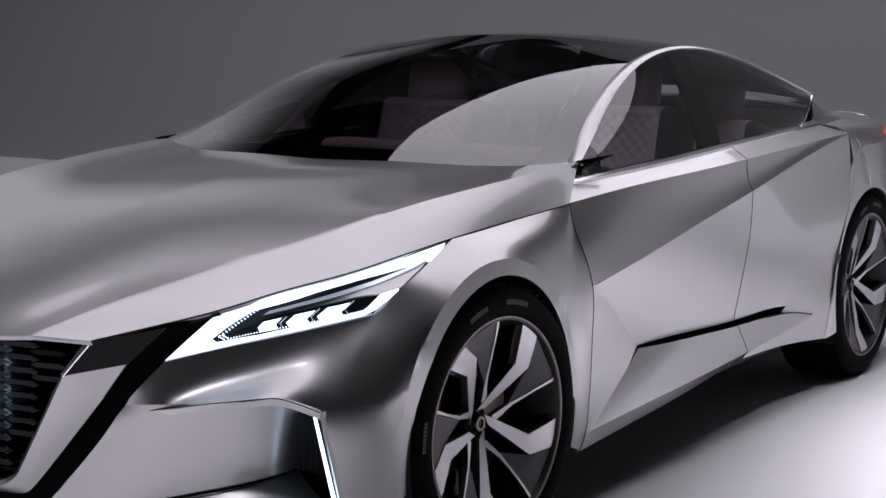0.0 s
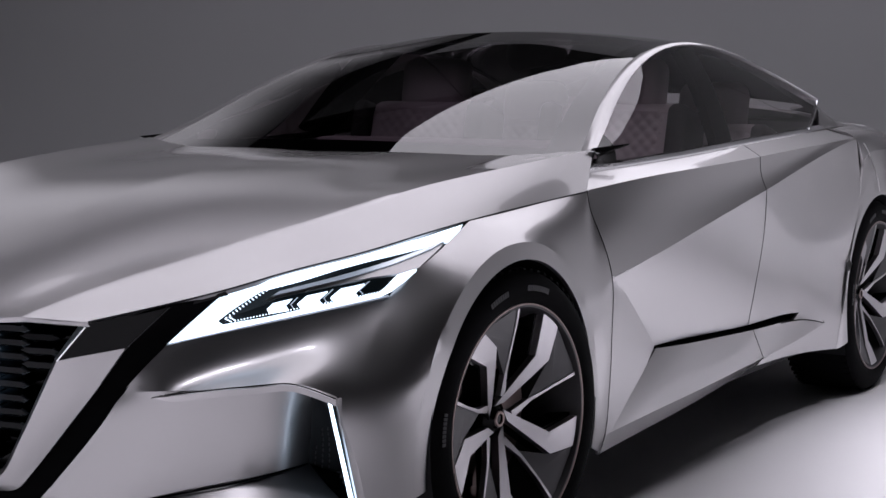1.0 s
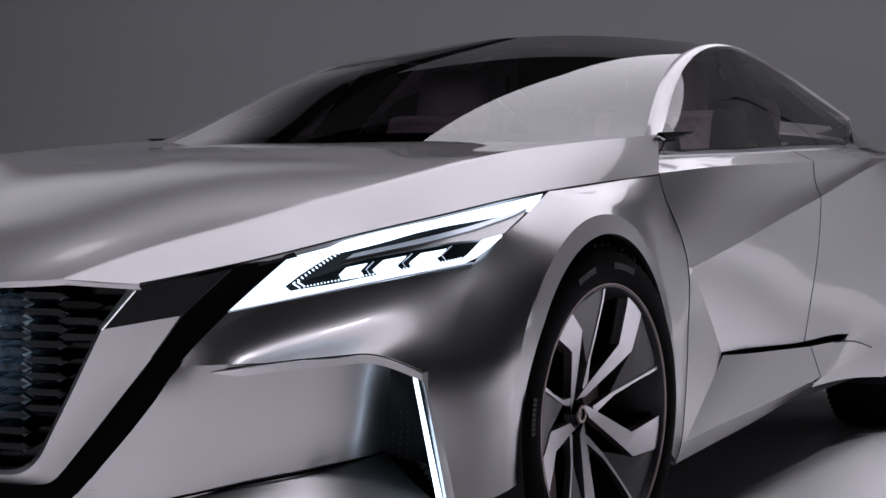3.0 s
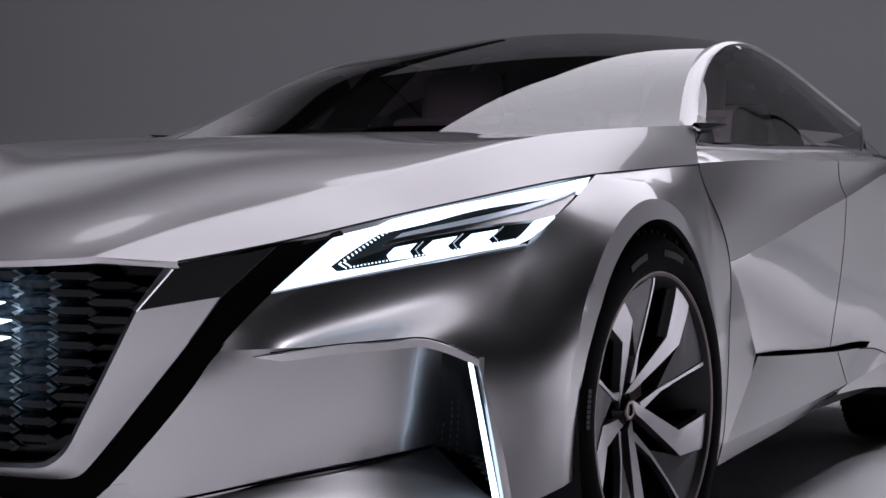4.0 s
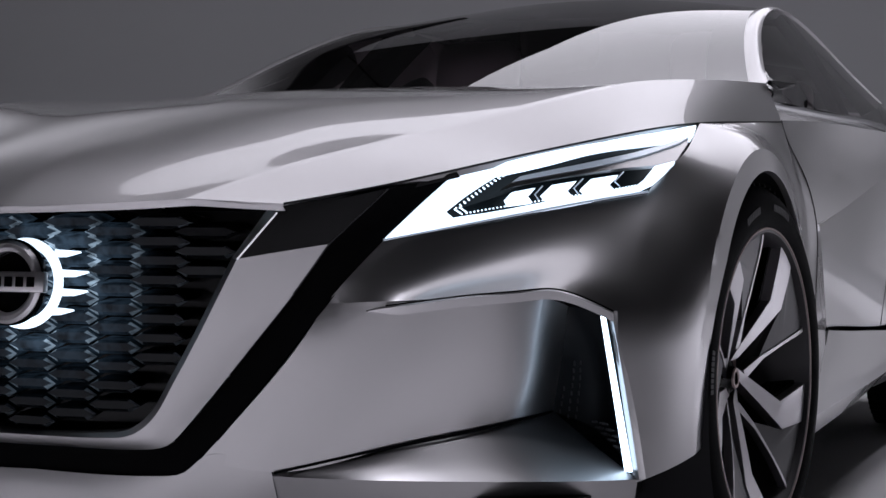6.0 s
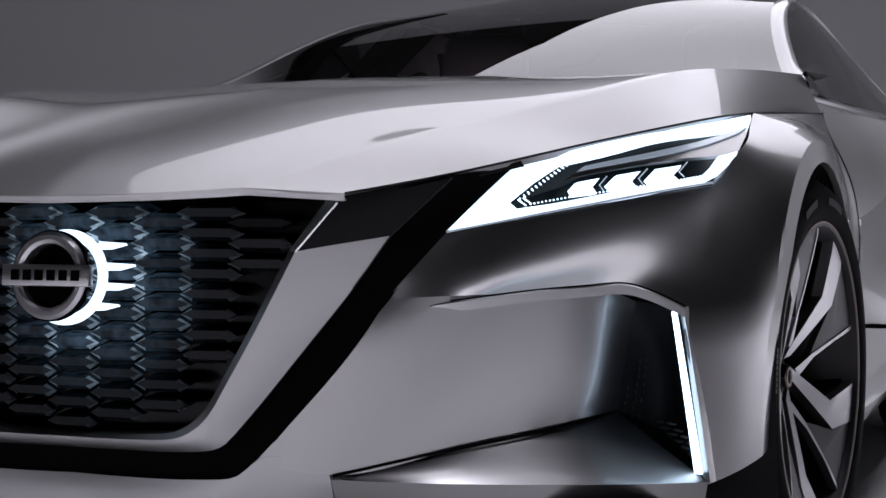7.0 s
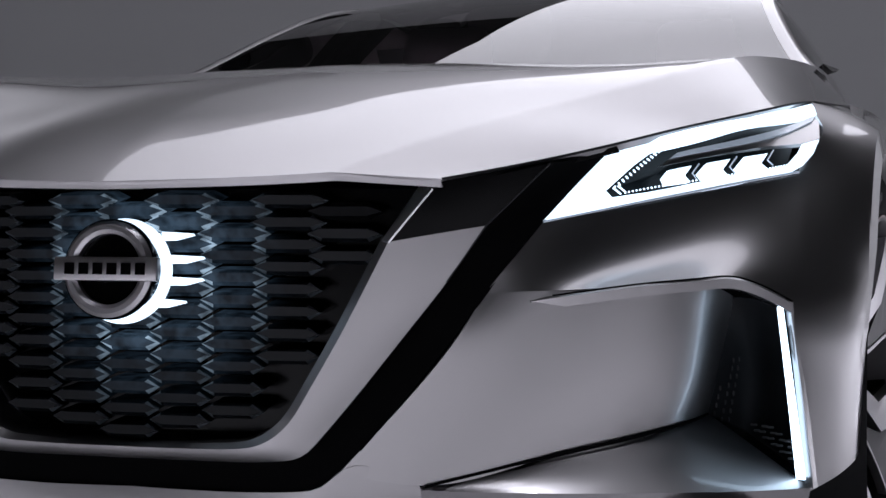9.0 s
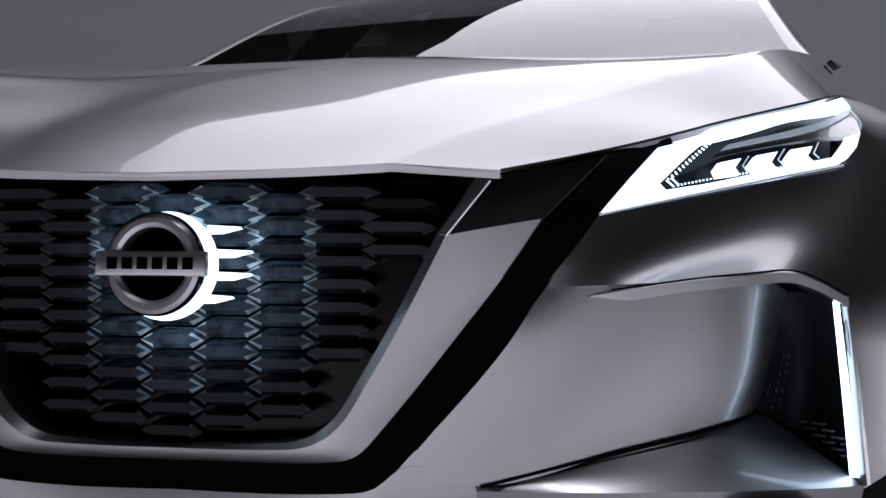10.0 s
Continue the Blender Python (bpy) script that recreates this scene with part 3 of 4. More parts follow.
def vent():
    """Side vent: dark funnel, perforated mesh, light strip and the blade outside it."""
    top = [(0.767, -0.587, 0.510), (0.800, -0.600, 0.508), (0.836, -0.612, 0.492)]
    mid = [(0.744, -0.556, 0.420), (0.785, -0.500, 0.400), (0.850, -0.585, 0.380)]
    low = [(0.722, -0.535, 0.342), (0.775, -0.470, 0.310), (0.862, -0.560, 0.262)]
    deep = loft([top, mid, low], 16, 16)
    v, _ = both("vent", [deep], MESHB, car, "dark perforated side vent", 0.006, (0.3, -1, 0))
    floor_ = loft([[(0.722, -0.535, 0.3405), (0.80, -0.545, 0.292), (0.868, -0.557, 0.248)], [(0.775, -0.47, 0.309), (0.82, -0.51, 0.285), (0.866, -0.557, 0.262)]], 4, 12)
    both("vent_floor", [floor_], BLACK, car, "", 0.004, (0, -0.5, 1))
    # blade beside the light strip
    e0 = line([(0.846, -0.612, 0.506), (0.862, -0.588, 0.38), (0.876, -0.560, 0.244)], 20)
    both("vent_blade", [np.array([e0 + np.array([-0.016, 0.008, 0]), e0, e0 + np.array([0.004, 0.012, 0]), e0 + np.array([0.006, 0.05, 0])])], PAINT, car, "silver blade outside the vent", 0.004, (0.5, -1, 0), 25)
    l0 = line([(0.834, -0.618, 0.498), (0.8475, -0.592, 0.377), (0.860, -0.564, 0.256)], 20)
    w = np.linspace(0.0038, 0.0070, 20)[:, None]
    strip = np.array([l0 + w * np.array([-1.1, 0.5, 0]), l0 + w * np.array([0.6, -0.3, 0])])
    a, b = both("light_strip", [strip], LED_STRIP, car, "glowing white light strip", 0.004, (0.2, -1, 0))
    for s in (1, -1):
        bm = bmesh.new()
        for i in range(5):
            for j in range(4):
                if j > i + 1:
                    continue
                w_ = box_bm(0, 0, 0, 0.010, 0.003, 0.0035, 0.001, 1, bm, Matrix.Translation((s * (0.792 + 0.013 * i - 0.004 * (j % 2)), -0.5105 - 0.009 * i - 0.004 * j, 0.317 - 0.0085 * i + 0.0085 * j)))
        for i in range(8, 16):
            for j in range(2 if i < 12 else 1, 4):
                p = deep[i, j] * np.array([s, 1, 1]) + np.array([0.002 * s, -0.003 - 0.001 * (i % 2), 0.004 * (j % 2)])
                box_bm(0, 0, 0, 0.0028, 0.003, 0.0075, 0.001, 1, bm, Matrix.Translation(p))
        part("vent_mesh", bm, TRIM_GREY, car, "small grey slots of the vent mesh")["kind"] = "stuff"


vent()


def v_frame():
    """The V: silver strip round the grille, black strip outside it, black caps at the top."""
    def strip(a, b, n=60, bulge=0.0):
        A, B = line(a, n), line(b, n)
        return np.array([A * (1 - w) + B * w + np.array([0, -bulge * math.sin(math.pi * w), 0]) for w in np.linspace(0, 1, 5)])
    vin, vmid, vout = V_IN[1:], V_MID[1:], V_OUT
    s = strip(vin, vmid, bulge=0.004)
    rim = line(vin, 60)
    turn = np.clip(rim[:, :1] / 0.15, 0, 1)
    wall = np.array([rim, rim + np.array([-0.012, 0, 0.004]) * turn + np.array([0, 0.011, 0.003]), rim + np.array([-0.022, 0, 0]) * turn + np.array([0, 0.07, 0.012])])
    skin("v_frame", [s, flip(s), wall, flip(wall)], PAINT, car, "broad silver V-shaped grille surround", 0.006, (0, -1, 0.1), 20)
    k = strip([tuple(np.array(p) + np.array([0, 0.006, 0])) for p in V_MID], [tuple(np.array(p) + np.array([0, 0.003, 0])) for p in vout])
    skin("v_strip", [k, flip(k)], RECESS, car, "black V-shaped strip", 0.006, (0, -1, 0))
    cap = loft([[V_IN[0], V_IN[1]], [V_MID[0], V_MID[1]]], 6, 12)
    both("v_cap", [cap], BLACK, car, "gloss black upper end of the V", 0.006, (0, -1, 0))
    c0 = line(V_IN[:2], 8)
    both("v_glint", [np.array([c0 + np.array([-0.021, 0.008, 0.004]) * np.linspace(1, 0.5, 8)[:, None], c0 + np.array([0, -0.002, 0])])], CHAMFER, car, "chamfer at the top of the V, glint put into its colour", 0.003, (-0.4, -1, 0.6))
    # Edge highlights between cap and strip, put in as thin metal lines.
    for s_ in (1, -1):
        for P in (V_MID[:2], V_MID[1:3]):
            part("v_edge_line", tube_bm([np.array(p) * np.array([s_, 1, 1]) + np.array([0, -0.0005, 0]) for p in line(P, 6)], 0.0011, 6), ALLOY_DARK, car, "thin metal line in place of the edge highlight")
    hd = line(HOOD_CUT[:3], 20)
    both("lamp_shelf", [np.array([hd + np.array([0.0, 0.0, -0.004]), hd + np.array([0.003, 0.006, -0.012])])], BLACK, car, "", 0.004, (0.3, -1, 0))


v_frame()


def grille():
    """Smoked hexagonal slats in staggered rows before a black tray, the badge's light put in as emission."""
    g = new("grille")
    g.parent = car
    back = loft([[(0.0, -0.86, 0.655), (0.2, -0.855, 0.655), (0.43, -0.82, 0.655)], [(0.0, -0.85, 0.30), (0.15, -0.845, 0.30), (0.22, -0.84, 0.30)]], 10, 20)
    skin("grille_tray", [back, flip(back)], BLACK, g, "black tray behind the slats", 0.01, (0, -1, 0))
    w, h, d = 0.0445, 0.0102, 0.010
    base = bmesh.new()
    front = [(-w, 0), (-w * 0.62, h), (w * 0.62, h), (w, 0), (w * 0.62, -h), (-w * 0.62, -h)]
    f = [base.verts.new((x, -d, z)) for x, z in front]
    m_ = [base.verts.new((x * 0.92, -d - 0.006, z * 0.60 + 0.002)) for x, z in front]
    r = [base.verts.new((x * 0.95, 0.03, z * 0.9)) for x, z in front]
    base.faces.new(m_)
    for i in range(6):
        j = (i + 1) % 6
        base.faces.new((f[i], f[j], m_[j], m_[i]))
        base.faces.new((r[i], r[j], f[j], f[i]))
    base.faces.new(r[::-1])
    bmesh.ops.recalc_face_normals(base, faces=base.faces)
    base.faces.ensure_lookup_table()
    for i in (0, 2, 3, 5):
        base.faces[1 + 2 * i].material_index = 1
    kinds = []
    for body, tip in ((LIT_SLAT, TIP), (SMOKE, SMOKE)):
        me = bpy.data.meshes.new("slat")
        base.to_mesh(me)
        me.materials.append(body)
        me.materials.append(tip)
        kinds.append(me)
    base.free()
    for row in range(22):
        z = 0.330 + row * 0.0147
        half = float(np.interp(z, [0.32, 0.383, 0.500, 0.588, 0.65], [0.165, 0.243, 0.308, 0.368, 0.41])) - 0.012
        for k in range(-4, 5):
            x = (k + (0.5 if row % 2 else 0)) * 0.147
            wide = 1.0 + 0.25 * max(0.0, (z - 0.46) / 0.2)
            if abs(x) > half - 0.036:
                continue
            far = math.hypot(x * 0.85, z - 0.53)
            s = new("slat", kinds[0 if far < 0.26 else 1])
            s.parent = g
            s.matrix_world = pose(x, -0.905 + 0.35 * x * x, z, 9, 0, math.degrees(0.6 * x)) @ Matrix.Diagonal((wide, 1, 1, 1))
    return g


grille()


def lathe_z(r0, r1, n=64):
    bm = bmesh.new()
    rings = [[bm.verts.new((r * math.cos(2 * math.pi * i / n), r * math.sin(2 * math.pi * i / n), z)) for i in range(n)] for r, z in ((r0, 0.0), (r1, 0.0), (r1, -0.005), (r0, -0.005))]
    for q in range(4):
        for i in range(n):
            bm.faces.new((rings[q][i], rings[q][(i + 1) % n], rings[(q + 1) % 4][(i + 1) % n], rings[(q + 1) % 4][i]))
    bmesh.ops.recalc_face_normals(bm, faces=bm.faces)
    return bm


def badge():
    b = new("badge")
    b.parent = car
    m = pose(0, -0.973, 0.545, 90 - 4, 0, 0)
    def ring(r0, r1, d, material, nm, label):
        bm = bmesh.new()
        prof = [(r0, -0.006), (r0, d * 0.6), (r0 + (r1 - r0) * 0.3, d), (r1 - (r1 - r0) * 0.3, d), (r1, d * 0.5), (r1, -0.006)]
        n = 64
        R = [[bm.verts.new((p * math.cos(2 * math.pi * i / n), p * math.sin(2 * math.pi * i / n), q)) for p, q in prof] for i in range(n)]
        for i in range(n):
            for j in range(len(prof)):
                bm.faces.new((R[i][j], R[(i + 1) % n][j], R[(i + 1) % n][(j + 1) % len(prof)], R[i][(j + 1) % len(prof)]))
        o = part(nm, bm, material, b, label, 35)
        o.matrix_world = m
        return o
    ring(0.047, 0.064, 0.010, BRUSHED, "badge_ring", "brushed silver ring")
    ring(0.064, 0.0665, 0.004, BLACK, "badge_edge", "")
    o = part("badge_glow", lathe_z(0.056, 0.0705), LED, b, "glowing white ring behind the badge", 0)
    o.matrix_world = m @ pose(0, 0, -0.036)
    for dz, reach in ((-0.042, 0.094), (-0.0125, 0.118), (0.0165, 0.118), (0.047, 0.102)):
        for s in (1,):
            bm = bmesh.new()
            pts = [(0.055, -0.006), (reach - 0.026, -0.0055), (reach, 0.001), (reach - 0.002, 0.0035), (0.055, 0.006)]
            a = [bm.verts.new((s * x, dz + y, 0)) for x, y in pts]
            c = [bm.verts.new((s * x, dz + y, -0.004)) for x, y in pts]
            bm.faces.new(a), bm.faces.new(c[::-1])
            for k in range(5):
                bm.faces.new((a[k], a[(k + 1) % 5], c[(k + 1) % 5], c[k]))
            bmesh.ops.recalc_face_normals(bm, faces=bm.faces)
            o = part("glow_finger", bm, LED, b, "glowing white finger", 0)
            o.matrix_world = m @ pose(0, 0, -0.0365)
    bm = bmesh.new()
    bmesh.ops.create_circle(bm, cap_ends=True, segments=48, radius=0.066)
    o = part("badge_disc", bm, BLACK, b, "gloss black disc", 0)
    o.matrix_world = m @ pose(0, 0, -0.004)
    s = o.modifiers.new("thickness", "SOLIDIFY")
    s.thickness = 0.004
    o = part("badge_bar", box_bm(0, 0, 0, 0.150, 0.031, 0.012, 0.002, 2), BRUSHED, b, "brushed silver bar across the ring")
    o.matrix_world = m @ pose(0, 0, 0.009)
    for k in range(6):
        o = part("badge_mark", box_bm(0, 0, 0, 0.0145, 0.0155, 0.0016, 0.0005, 1), BLACK, b, "plain black mark", 0)
        o.matrix_world = m @ pose(-0.0515 + 0.0206 * k, 0, 0.0156)


badge()


def side():
    """Door skins: shoulder, hollow over a straight crease, main facet, front facet, slot, sill blade and sill."""
    belt = [(0.800, 0.62, 0.916), (0.806, 0.95, 0.926), (0.808, 1.36, 0.940), (0.806, 1.775, 0.957), (0.800, 2.15, 0.970), (0.782, 2.48, 0.980), (0.760, 2.75, 0.985)]
    waist = [(0.857, 0.527, 0.875), (0.874, 0.90, 0.896), (0.888, 1.32, 0.910), (0.894, 1.752, 0.925), (0.892, 2.12, 0.938), (0.885, 2.45, 0.948), (0.875, 2.75, 0.955)]
    holl = [(0.905, 0.500, 0.770), (0.901, 0.80, 0.793), (0.897, 1.10, 0.814), (0.897, 1.40, 0.838), (0.899, 1.72, 0.866), (0.899, 2.10, 0.908), (0.892, 2.42, 0.937), (0.878, 2.75, 0.954)]
    crease = [(0.938, 0.530, 0.652), (0.932, 0.78, 0.683), (0.925, 1.055, 0.721), (0.920, 1.36, 0.767), (0.918, 1.67, 0.813), (0.914, 2.08, 0.880), (0.904, 2.42, 0.926), (0.880, 2.75, 0.953)]
    upper = [(0.918, 0.672, 0.573), (0.914, 1.00, 0.612), (0.909, 1.36, 0.645), (0.910, 1.69, 0.672), (0.918, 2.08, 0.700), (0.934, 2.40, 0.722), (0.945, 2.60, 0.740)]
    lower = [(0.899, 0.800, 0.494), (0.896, 1.10, 0.508), (0.897, 1.36, 0.517), (0.903, 1.66, 0.528), (0.917, 2.05, 0.545), (0.935, 2.33, 0.555), (0.945, 2.50, 0.560)]
    slot = [(0.880, 0.925, 0.416), (0.880, 1.10, 0.411), (0.883, 1.32, 0.401), (0.893, 1.66, 0.390), (0.908, 2.03, 0.384), (0.924, 2.22, 0.362), (0.941, 2.435, 0.337)]
    lip = [(0.886, 0.920, 0.409), (0.903, 1.10, 0.400), (0.912, 1.30, 0.392), (0.922, 1.64, 0.379), (0.930, 2.05, 0.362), (0.928, 2.29, 0.322)]
    fold = [(0.918, 0.560, 0.236), (0.920, 0.85, 0.247), (0.930, 1.25, 0.265), (0.934, 1.585, 0.281), (0.934, 2.00, 0.300), (0.928, 2.29, 0.320)]
    sill = [(0.906, 0.508, 0.184), (0.896, 0.70, 0.188), (0.894, 1.06, 0.204), (0.894, 1.45, 0.230), (0.896, 1.75, 0.258), (0.906, 2.05, 0.292), (0.928, 2.29, 0.319)]
    cut = 54

    def halves(P, at):
        """Even steps before and after the gap between the doors, which crosses this line at y = at."""
        k = chord(P)
        fine = np.linspace(0, k[-1], 2000)
        g = fine[int(np.argmin(np.abs(spline_at(P, k, fine)[:, 1] - at)))]
        return spline_at(P, k, np.concatenate([np.linspace(0, g, cut + 1), np.linspace(g, k[-1], 42)[1:]]))
    BE, WA, HO, CR = [halves(P, at) for P, at in ((belt, 1.775), (waist, 1.70), (holl, 1.70), (crease, 1.70))]
    UP, LO, SL = halves(upper, 1.705), halves(lower, 1.665), halves(slot, 1.63)
    LI, FO, SI = halves(lip, 1.60), halves(fold, 1.66), halves(sill, 1.70)

    def rows(curves, nu):
        C = np.array(curves)
        ku = np.mean([chord(C[:, j]) for j in range(0, C.shape[1], 12)], axis=0)
        return np.stack([spline_at(C[:, j], ku, np.linspace(0, ku[-1], nu)) for j in range(C.shape[1])], axis=1)
    shoulder, hollow, main = rows([BE, WA], 6), rows([WA, HO, CR], 16), rows([CR, UP, LO, SL], 18)
    blade, under = rows([LI, FO], 6), rows([FO, SI], 5)
    # the front edge of the door follows the edge of the fender
    ez = np.array(REAR_EDGE)[::-1]

    def edge_at(z):
        return np.array([np.interp(z, ez[:, 2], ez[:, k]) for k in range(3)])
    for i in range(hollow.shape[0]):
        p = hollow[i, 0].copy()
        q = edge_at(p[2])
        for j in range(14):
            hollow[i, j] += (q - p) * np.array([1, 1, 0]) * (1 - j / 14) ** 2
    # front facet: from the shut line to the fold that runs down to the slot and on to the sill
    kink = np.concatenate([main[:, 0], blade[1:, 0], under[1:, 0]])
    shut = np.array([edge_at(p[2]) * np.array([1, 1, 0]) + np.array([0, 0, p[2]]) for p in kink])
    facet = np.array([shut * (1 - w) + kink * w for w in np.linspace(0, 1, 8)])
    # body behind the pointed end of the blade
    j0 = cut + 22
    tail0 = SL[j0:]
    tail1 = line([(0.892, 1.72, 0.246), (0.900, 1.95, 0.243), (0.912, 2.20, 0.230), (0.930, 2.42, 0.212)], len(tail0))
    tail = np.array([tail0 * (1 - w) + tail1 * w for w in np.linspace(0, 1, 6)])
    # the slot opens behind the front wheel and closes before the rear one
    t = np.linspace(0, 1, 96)
    S2, L2 = line(slot[:6], 96), line(lip, 96)
    deep = np.clip(t * 9, 0, 1)[:, None] * np.clip((1 - t) * 9, 0, 1)[:, None]
    ledge = np.array([S2, S2 + np.array([-0.012, 0, -0.004]) * deep, S2 + np.array([-0.034, 0, -0.012]) * deep, L2 + np.array([-0.024, 0, -0.002]) * deep, L2])
    both("front_door", [G[:, :cut + 1] for G in (shoulder, hollow, main, blade, under)] + [facet], PAINT, car, "silver front door with sculpted facets", 0.010, (1, 0, 0), 7)
    both("rear_door", [G[:, cut:] for G in (shoulder, hollow, main, blade, under)] + [tail], PAINT, car, "silver rear door with sculpted facets", 0.010, (1, 0, 0), 7)
    # Body-coloured slot; the shade inside it is put in as matt black.
    both("door_slot", [ledge], RECESS, car, "slot over the sill blade with its shade put in as black", 0.004, (1, 0, 0), 20)
    for s in (1, -1):
        mir = np.array([s, 1, 1])
        between = [[G[i, cut] for i in range(G.shape[0])] for G in (shoulder, hollow, main)]
        for P in (sum(between, []), [G_ for G_ in hollow[:, 0]] + [p for p in shut], [G[i, cut] for G in (blade, under) for i in range(G.shape[0])]):
            pts = [np.array(p) * mir + np.array([s * 0.0004, 0, 0]) for k, p in enumerate(P) if k == 0 or np.linalg.norm(p - P[k - 1]) > 1e-4]
            part("door_gap", tube_bm(pts, 0.0010, 6), SATIN, car)
        hc = line(HOOD_CUT, 60) * mir + np.array([s * 0.001, 0, 0.000])
        part("hood_gap", tube_bm(hc, 0.0020, 6), SATIN, car)
        b = line(belt, 50)
        trim = np.array([b + np.array([-0.010, 0, 0.018]), b + np.array([0.004, 0, 0.004]), b + np.array([0.004, 0, -0.003])]) * mir
        skin("belt_trim", [trim], CHROME, car, "chrome strip under the side windows", 0.006, (s, 0, 0.4))


side()


def quarter():
    """Rear quarter panel round the rear arch, and the tail."""
    def rp(r, deg, x):
        a = radians(deg)
        return (x, 2.85 - r * math.cos(a), 0.36 + r * math.sin(a))
    ang = [-20, 5, 30, 50, 75, 100, 125, 150, 178, 205]
    outer = [(0.930, 2.42, 0.210), (0.941, 2.435, 0.335), (0.945, 2.50, 0.56), (0.945, 2.60, 0.74), (0.925, 2.70, 0.86), (0.905, 3.00, 0.905), (0.860, 3.38, 0.90),
             (0.82, 3.66, 0.70), (0.84, 3.62, 0.42), (0.86, 3.45, 0.21)]
    edge = [rp(0.382, a, 0.950) for a in ang]
    band = [rp(0.396, a, 0.949) for a in ang]
    mid = [0.5 * (np.array(b) + np.array(o)) + np.array([0.003, 0, 0]) for b, o in zip(band, outer)]
    g1 = loft([edge, band], 3, 70)
    g2 = loft([band, mid, outer], 14, 70)
    sh0 = [(0.925, 2.70, 0.86), (0.905, 3.00, 0.905), (0.86, 3.38, 0.90), (0.78, 3.66, 0.88)]
    sh1 = [(0.875, 2.75, 0.955), (0.85, 3.05, 0.962), (0.80, 3.40, 0.955), (0.72, 3.70, 0.945)]
    sh2 = [(0.760, 2.75, 0.987), (0.74, 3.10, 0.992), (0.68, 3.45, 0.985), (0.62, 3.74, 0.975)]
    g3 = loft([sh0, sh1, sh2], 12, 40)
    both("rear_quarter", [g1, g2, g3], PAINT, car, "silver rear quarter panel with a flared arch", 0.010, (1, 0.1, 0.3))
    t0 = [(0.0, 3.10, 1.075), (0.25, 3.12, 1.07), (0.48, 3.13, 1.05), (0.74, 3.10, 0.992)]
    t1 = [(0.0, 3.45, 1.02), (0.25, 3.45, 1.017), (0.45, 3.45, 1.01), (0.68, 3.45, 0.985)]
    t2 = [(0.0, 3.80, 1.00), (0.25, 3.79, 0.998), (0.45, 3.77, 0.99), (0.62, 3.74, 0.975)]
    deck = loft([t0, t1, t2], 14, 20)
    skin("trunk_lid", [deck, flip(deck)], PAINT, car, "silver trunk lid", 0.01, (0, 0, 1))
    b0 = [(0.0, 3.80, 1.00), (0.45, 3.77, 0.99), (0.62, 3.74, 0.975), (0.78, 3.66, 0.88)]
    b1 = [(0.0, 3.86, 0.70), (0.45, 3.82, 0.70), (0.68, 3.76, 0.70), (0.82, 3.66, 0.68)]
    b2 = [(0.0, 3.82, 0.21), (0.45, 3.78, 0.21), (0.70, 3.68, 0.21), (0.86, 3.45, 0.21)]
    tail = loft([b0, b1, b2], 14, 20)
    skin("rear_bumper", [tail, flip(tail)], PAINT, car, "silver tail panel", 0.01, (0, 1, 0))
    for s in (1, -1):
        bm = tube_bm([(s * 0.845, 3.40, 0.955), (s * 0.80, 3.56, 0.952), (s * 0.735, 3.72, 0.948)], 0.008, 8)
        e = line([(0.893, 2.805, 0.935), (0.907, 2.80, 0.915), (0.929, 2.79, 0.870), (0.946, 2.80, 0.820), (0.953, 2.82, 0.757)], 16) * np.array([s, 1, 1])
        # The shut line's highlight is put in as a bright metal bar.
        part("bumper_gap_highlight", tube_bm(e, 0.0018, 6), BRUSHED, car, "shut line with its highlight put in as bright metal")
        part("tail_lamp", bm, RED_LED, car, "slim glowing red tail lamp")


quarter()

# greenhouse lines
DLO = [(0.784, 0.722, 0.970), (0.752, 0.845, 1.010), (0.692, 1.048, 1.095), (0.650, 1.240, 1.175), (0.616, 1.48, 1.243), (0.598, 1.72, 1.277), (0.592, 1.97, 1.280), (0.604, 2.25, 1.252),
       (0.645, 2.59, 1.174), (0.700, 2.83, 1.100)]
GLASS_EDGE = [(0.668, 0.735, 0.955), (0.640, 0.840, 1.010), (0.578, 1.045, 1.100), (0.534, 1.235, 1.184), (0.504, 1.460, 1.255), (0.488, 1.690, 1.294), (0.482, 1.950, 1.304), (0.486, 2.230, 1.284),
              (0.492, 2.60, 1.210), (0.500, 3.10, 1.070)]


def fair(P, deg=5):
    """The points moved onto one smooth low-order curve."""
    P, k = np.array(P), chord(P)
    return np.stack([np.polyval(np.polyfit(k, P[:, i], deg), k) for i in range(3)], axis=1)


DLO = fair(DLO)
GLASS_EDGE = 0.62 * fair(GLASS_EDGE) + 0.38 * DLO + np.array([0, 0, 0.006]) + np.linspace(1, 0, 10)[:, None] * np.array([0.034, -0.10, -0.034])
GLASS_EDGE = 0.68 * GLASS_EDGE + 0.32 * DLO


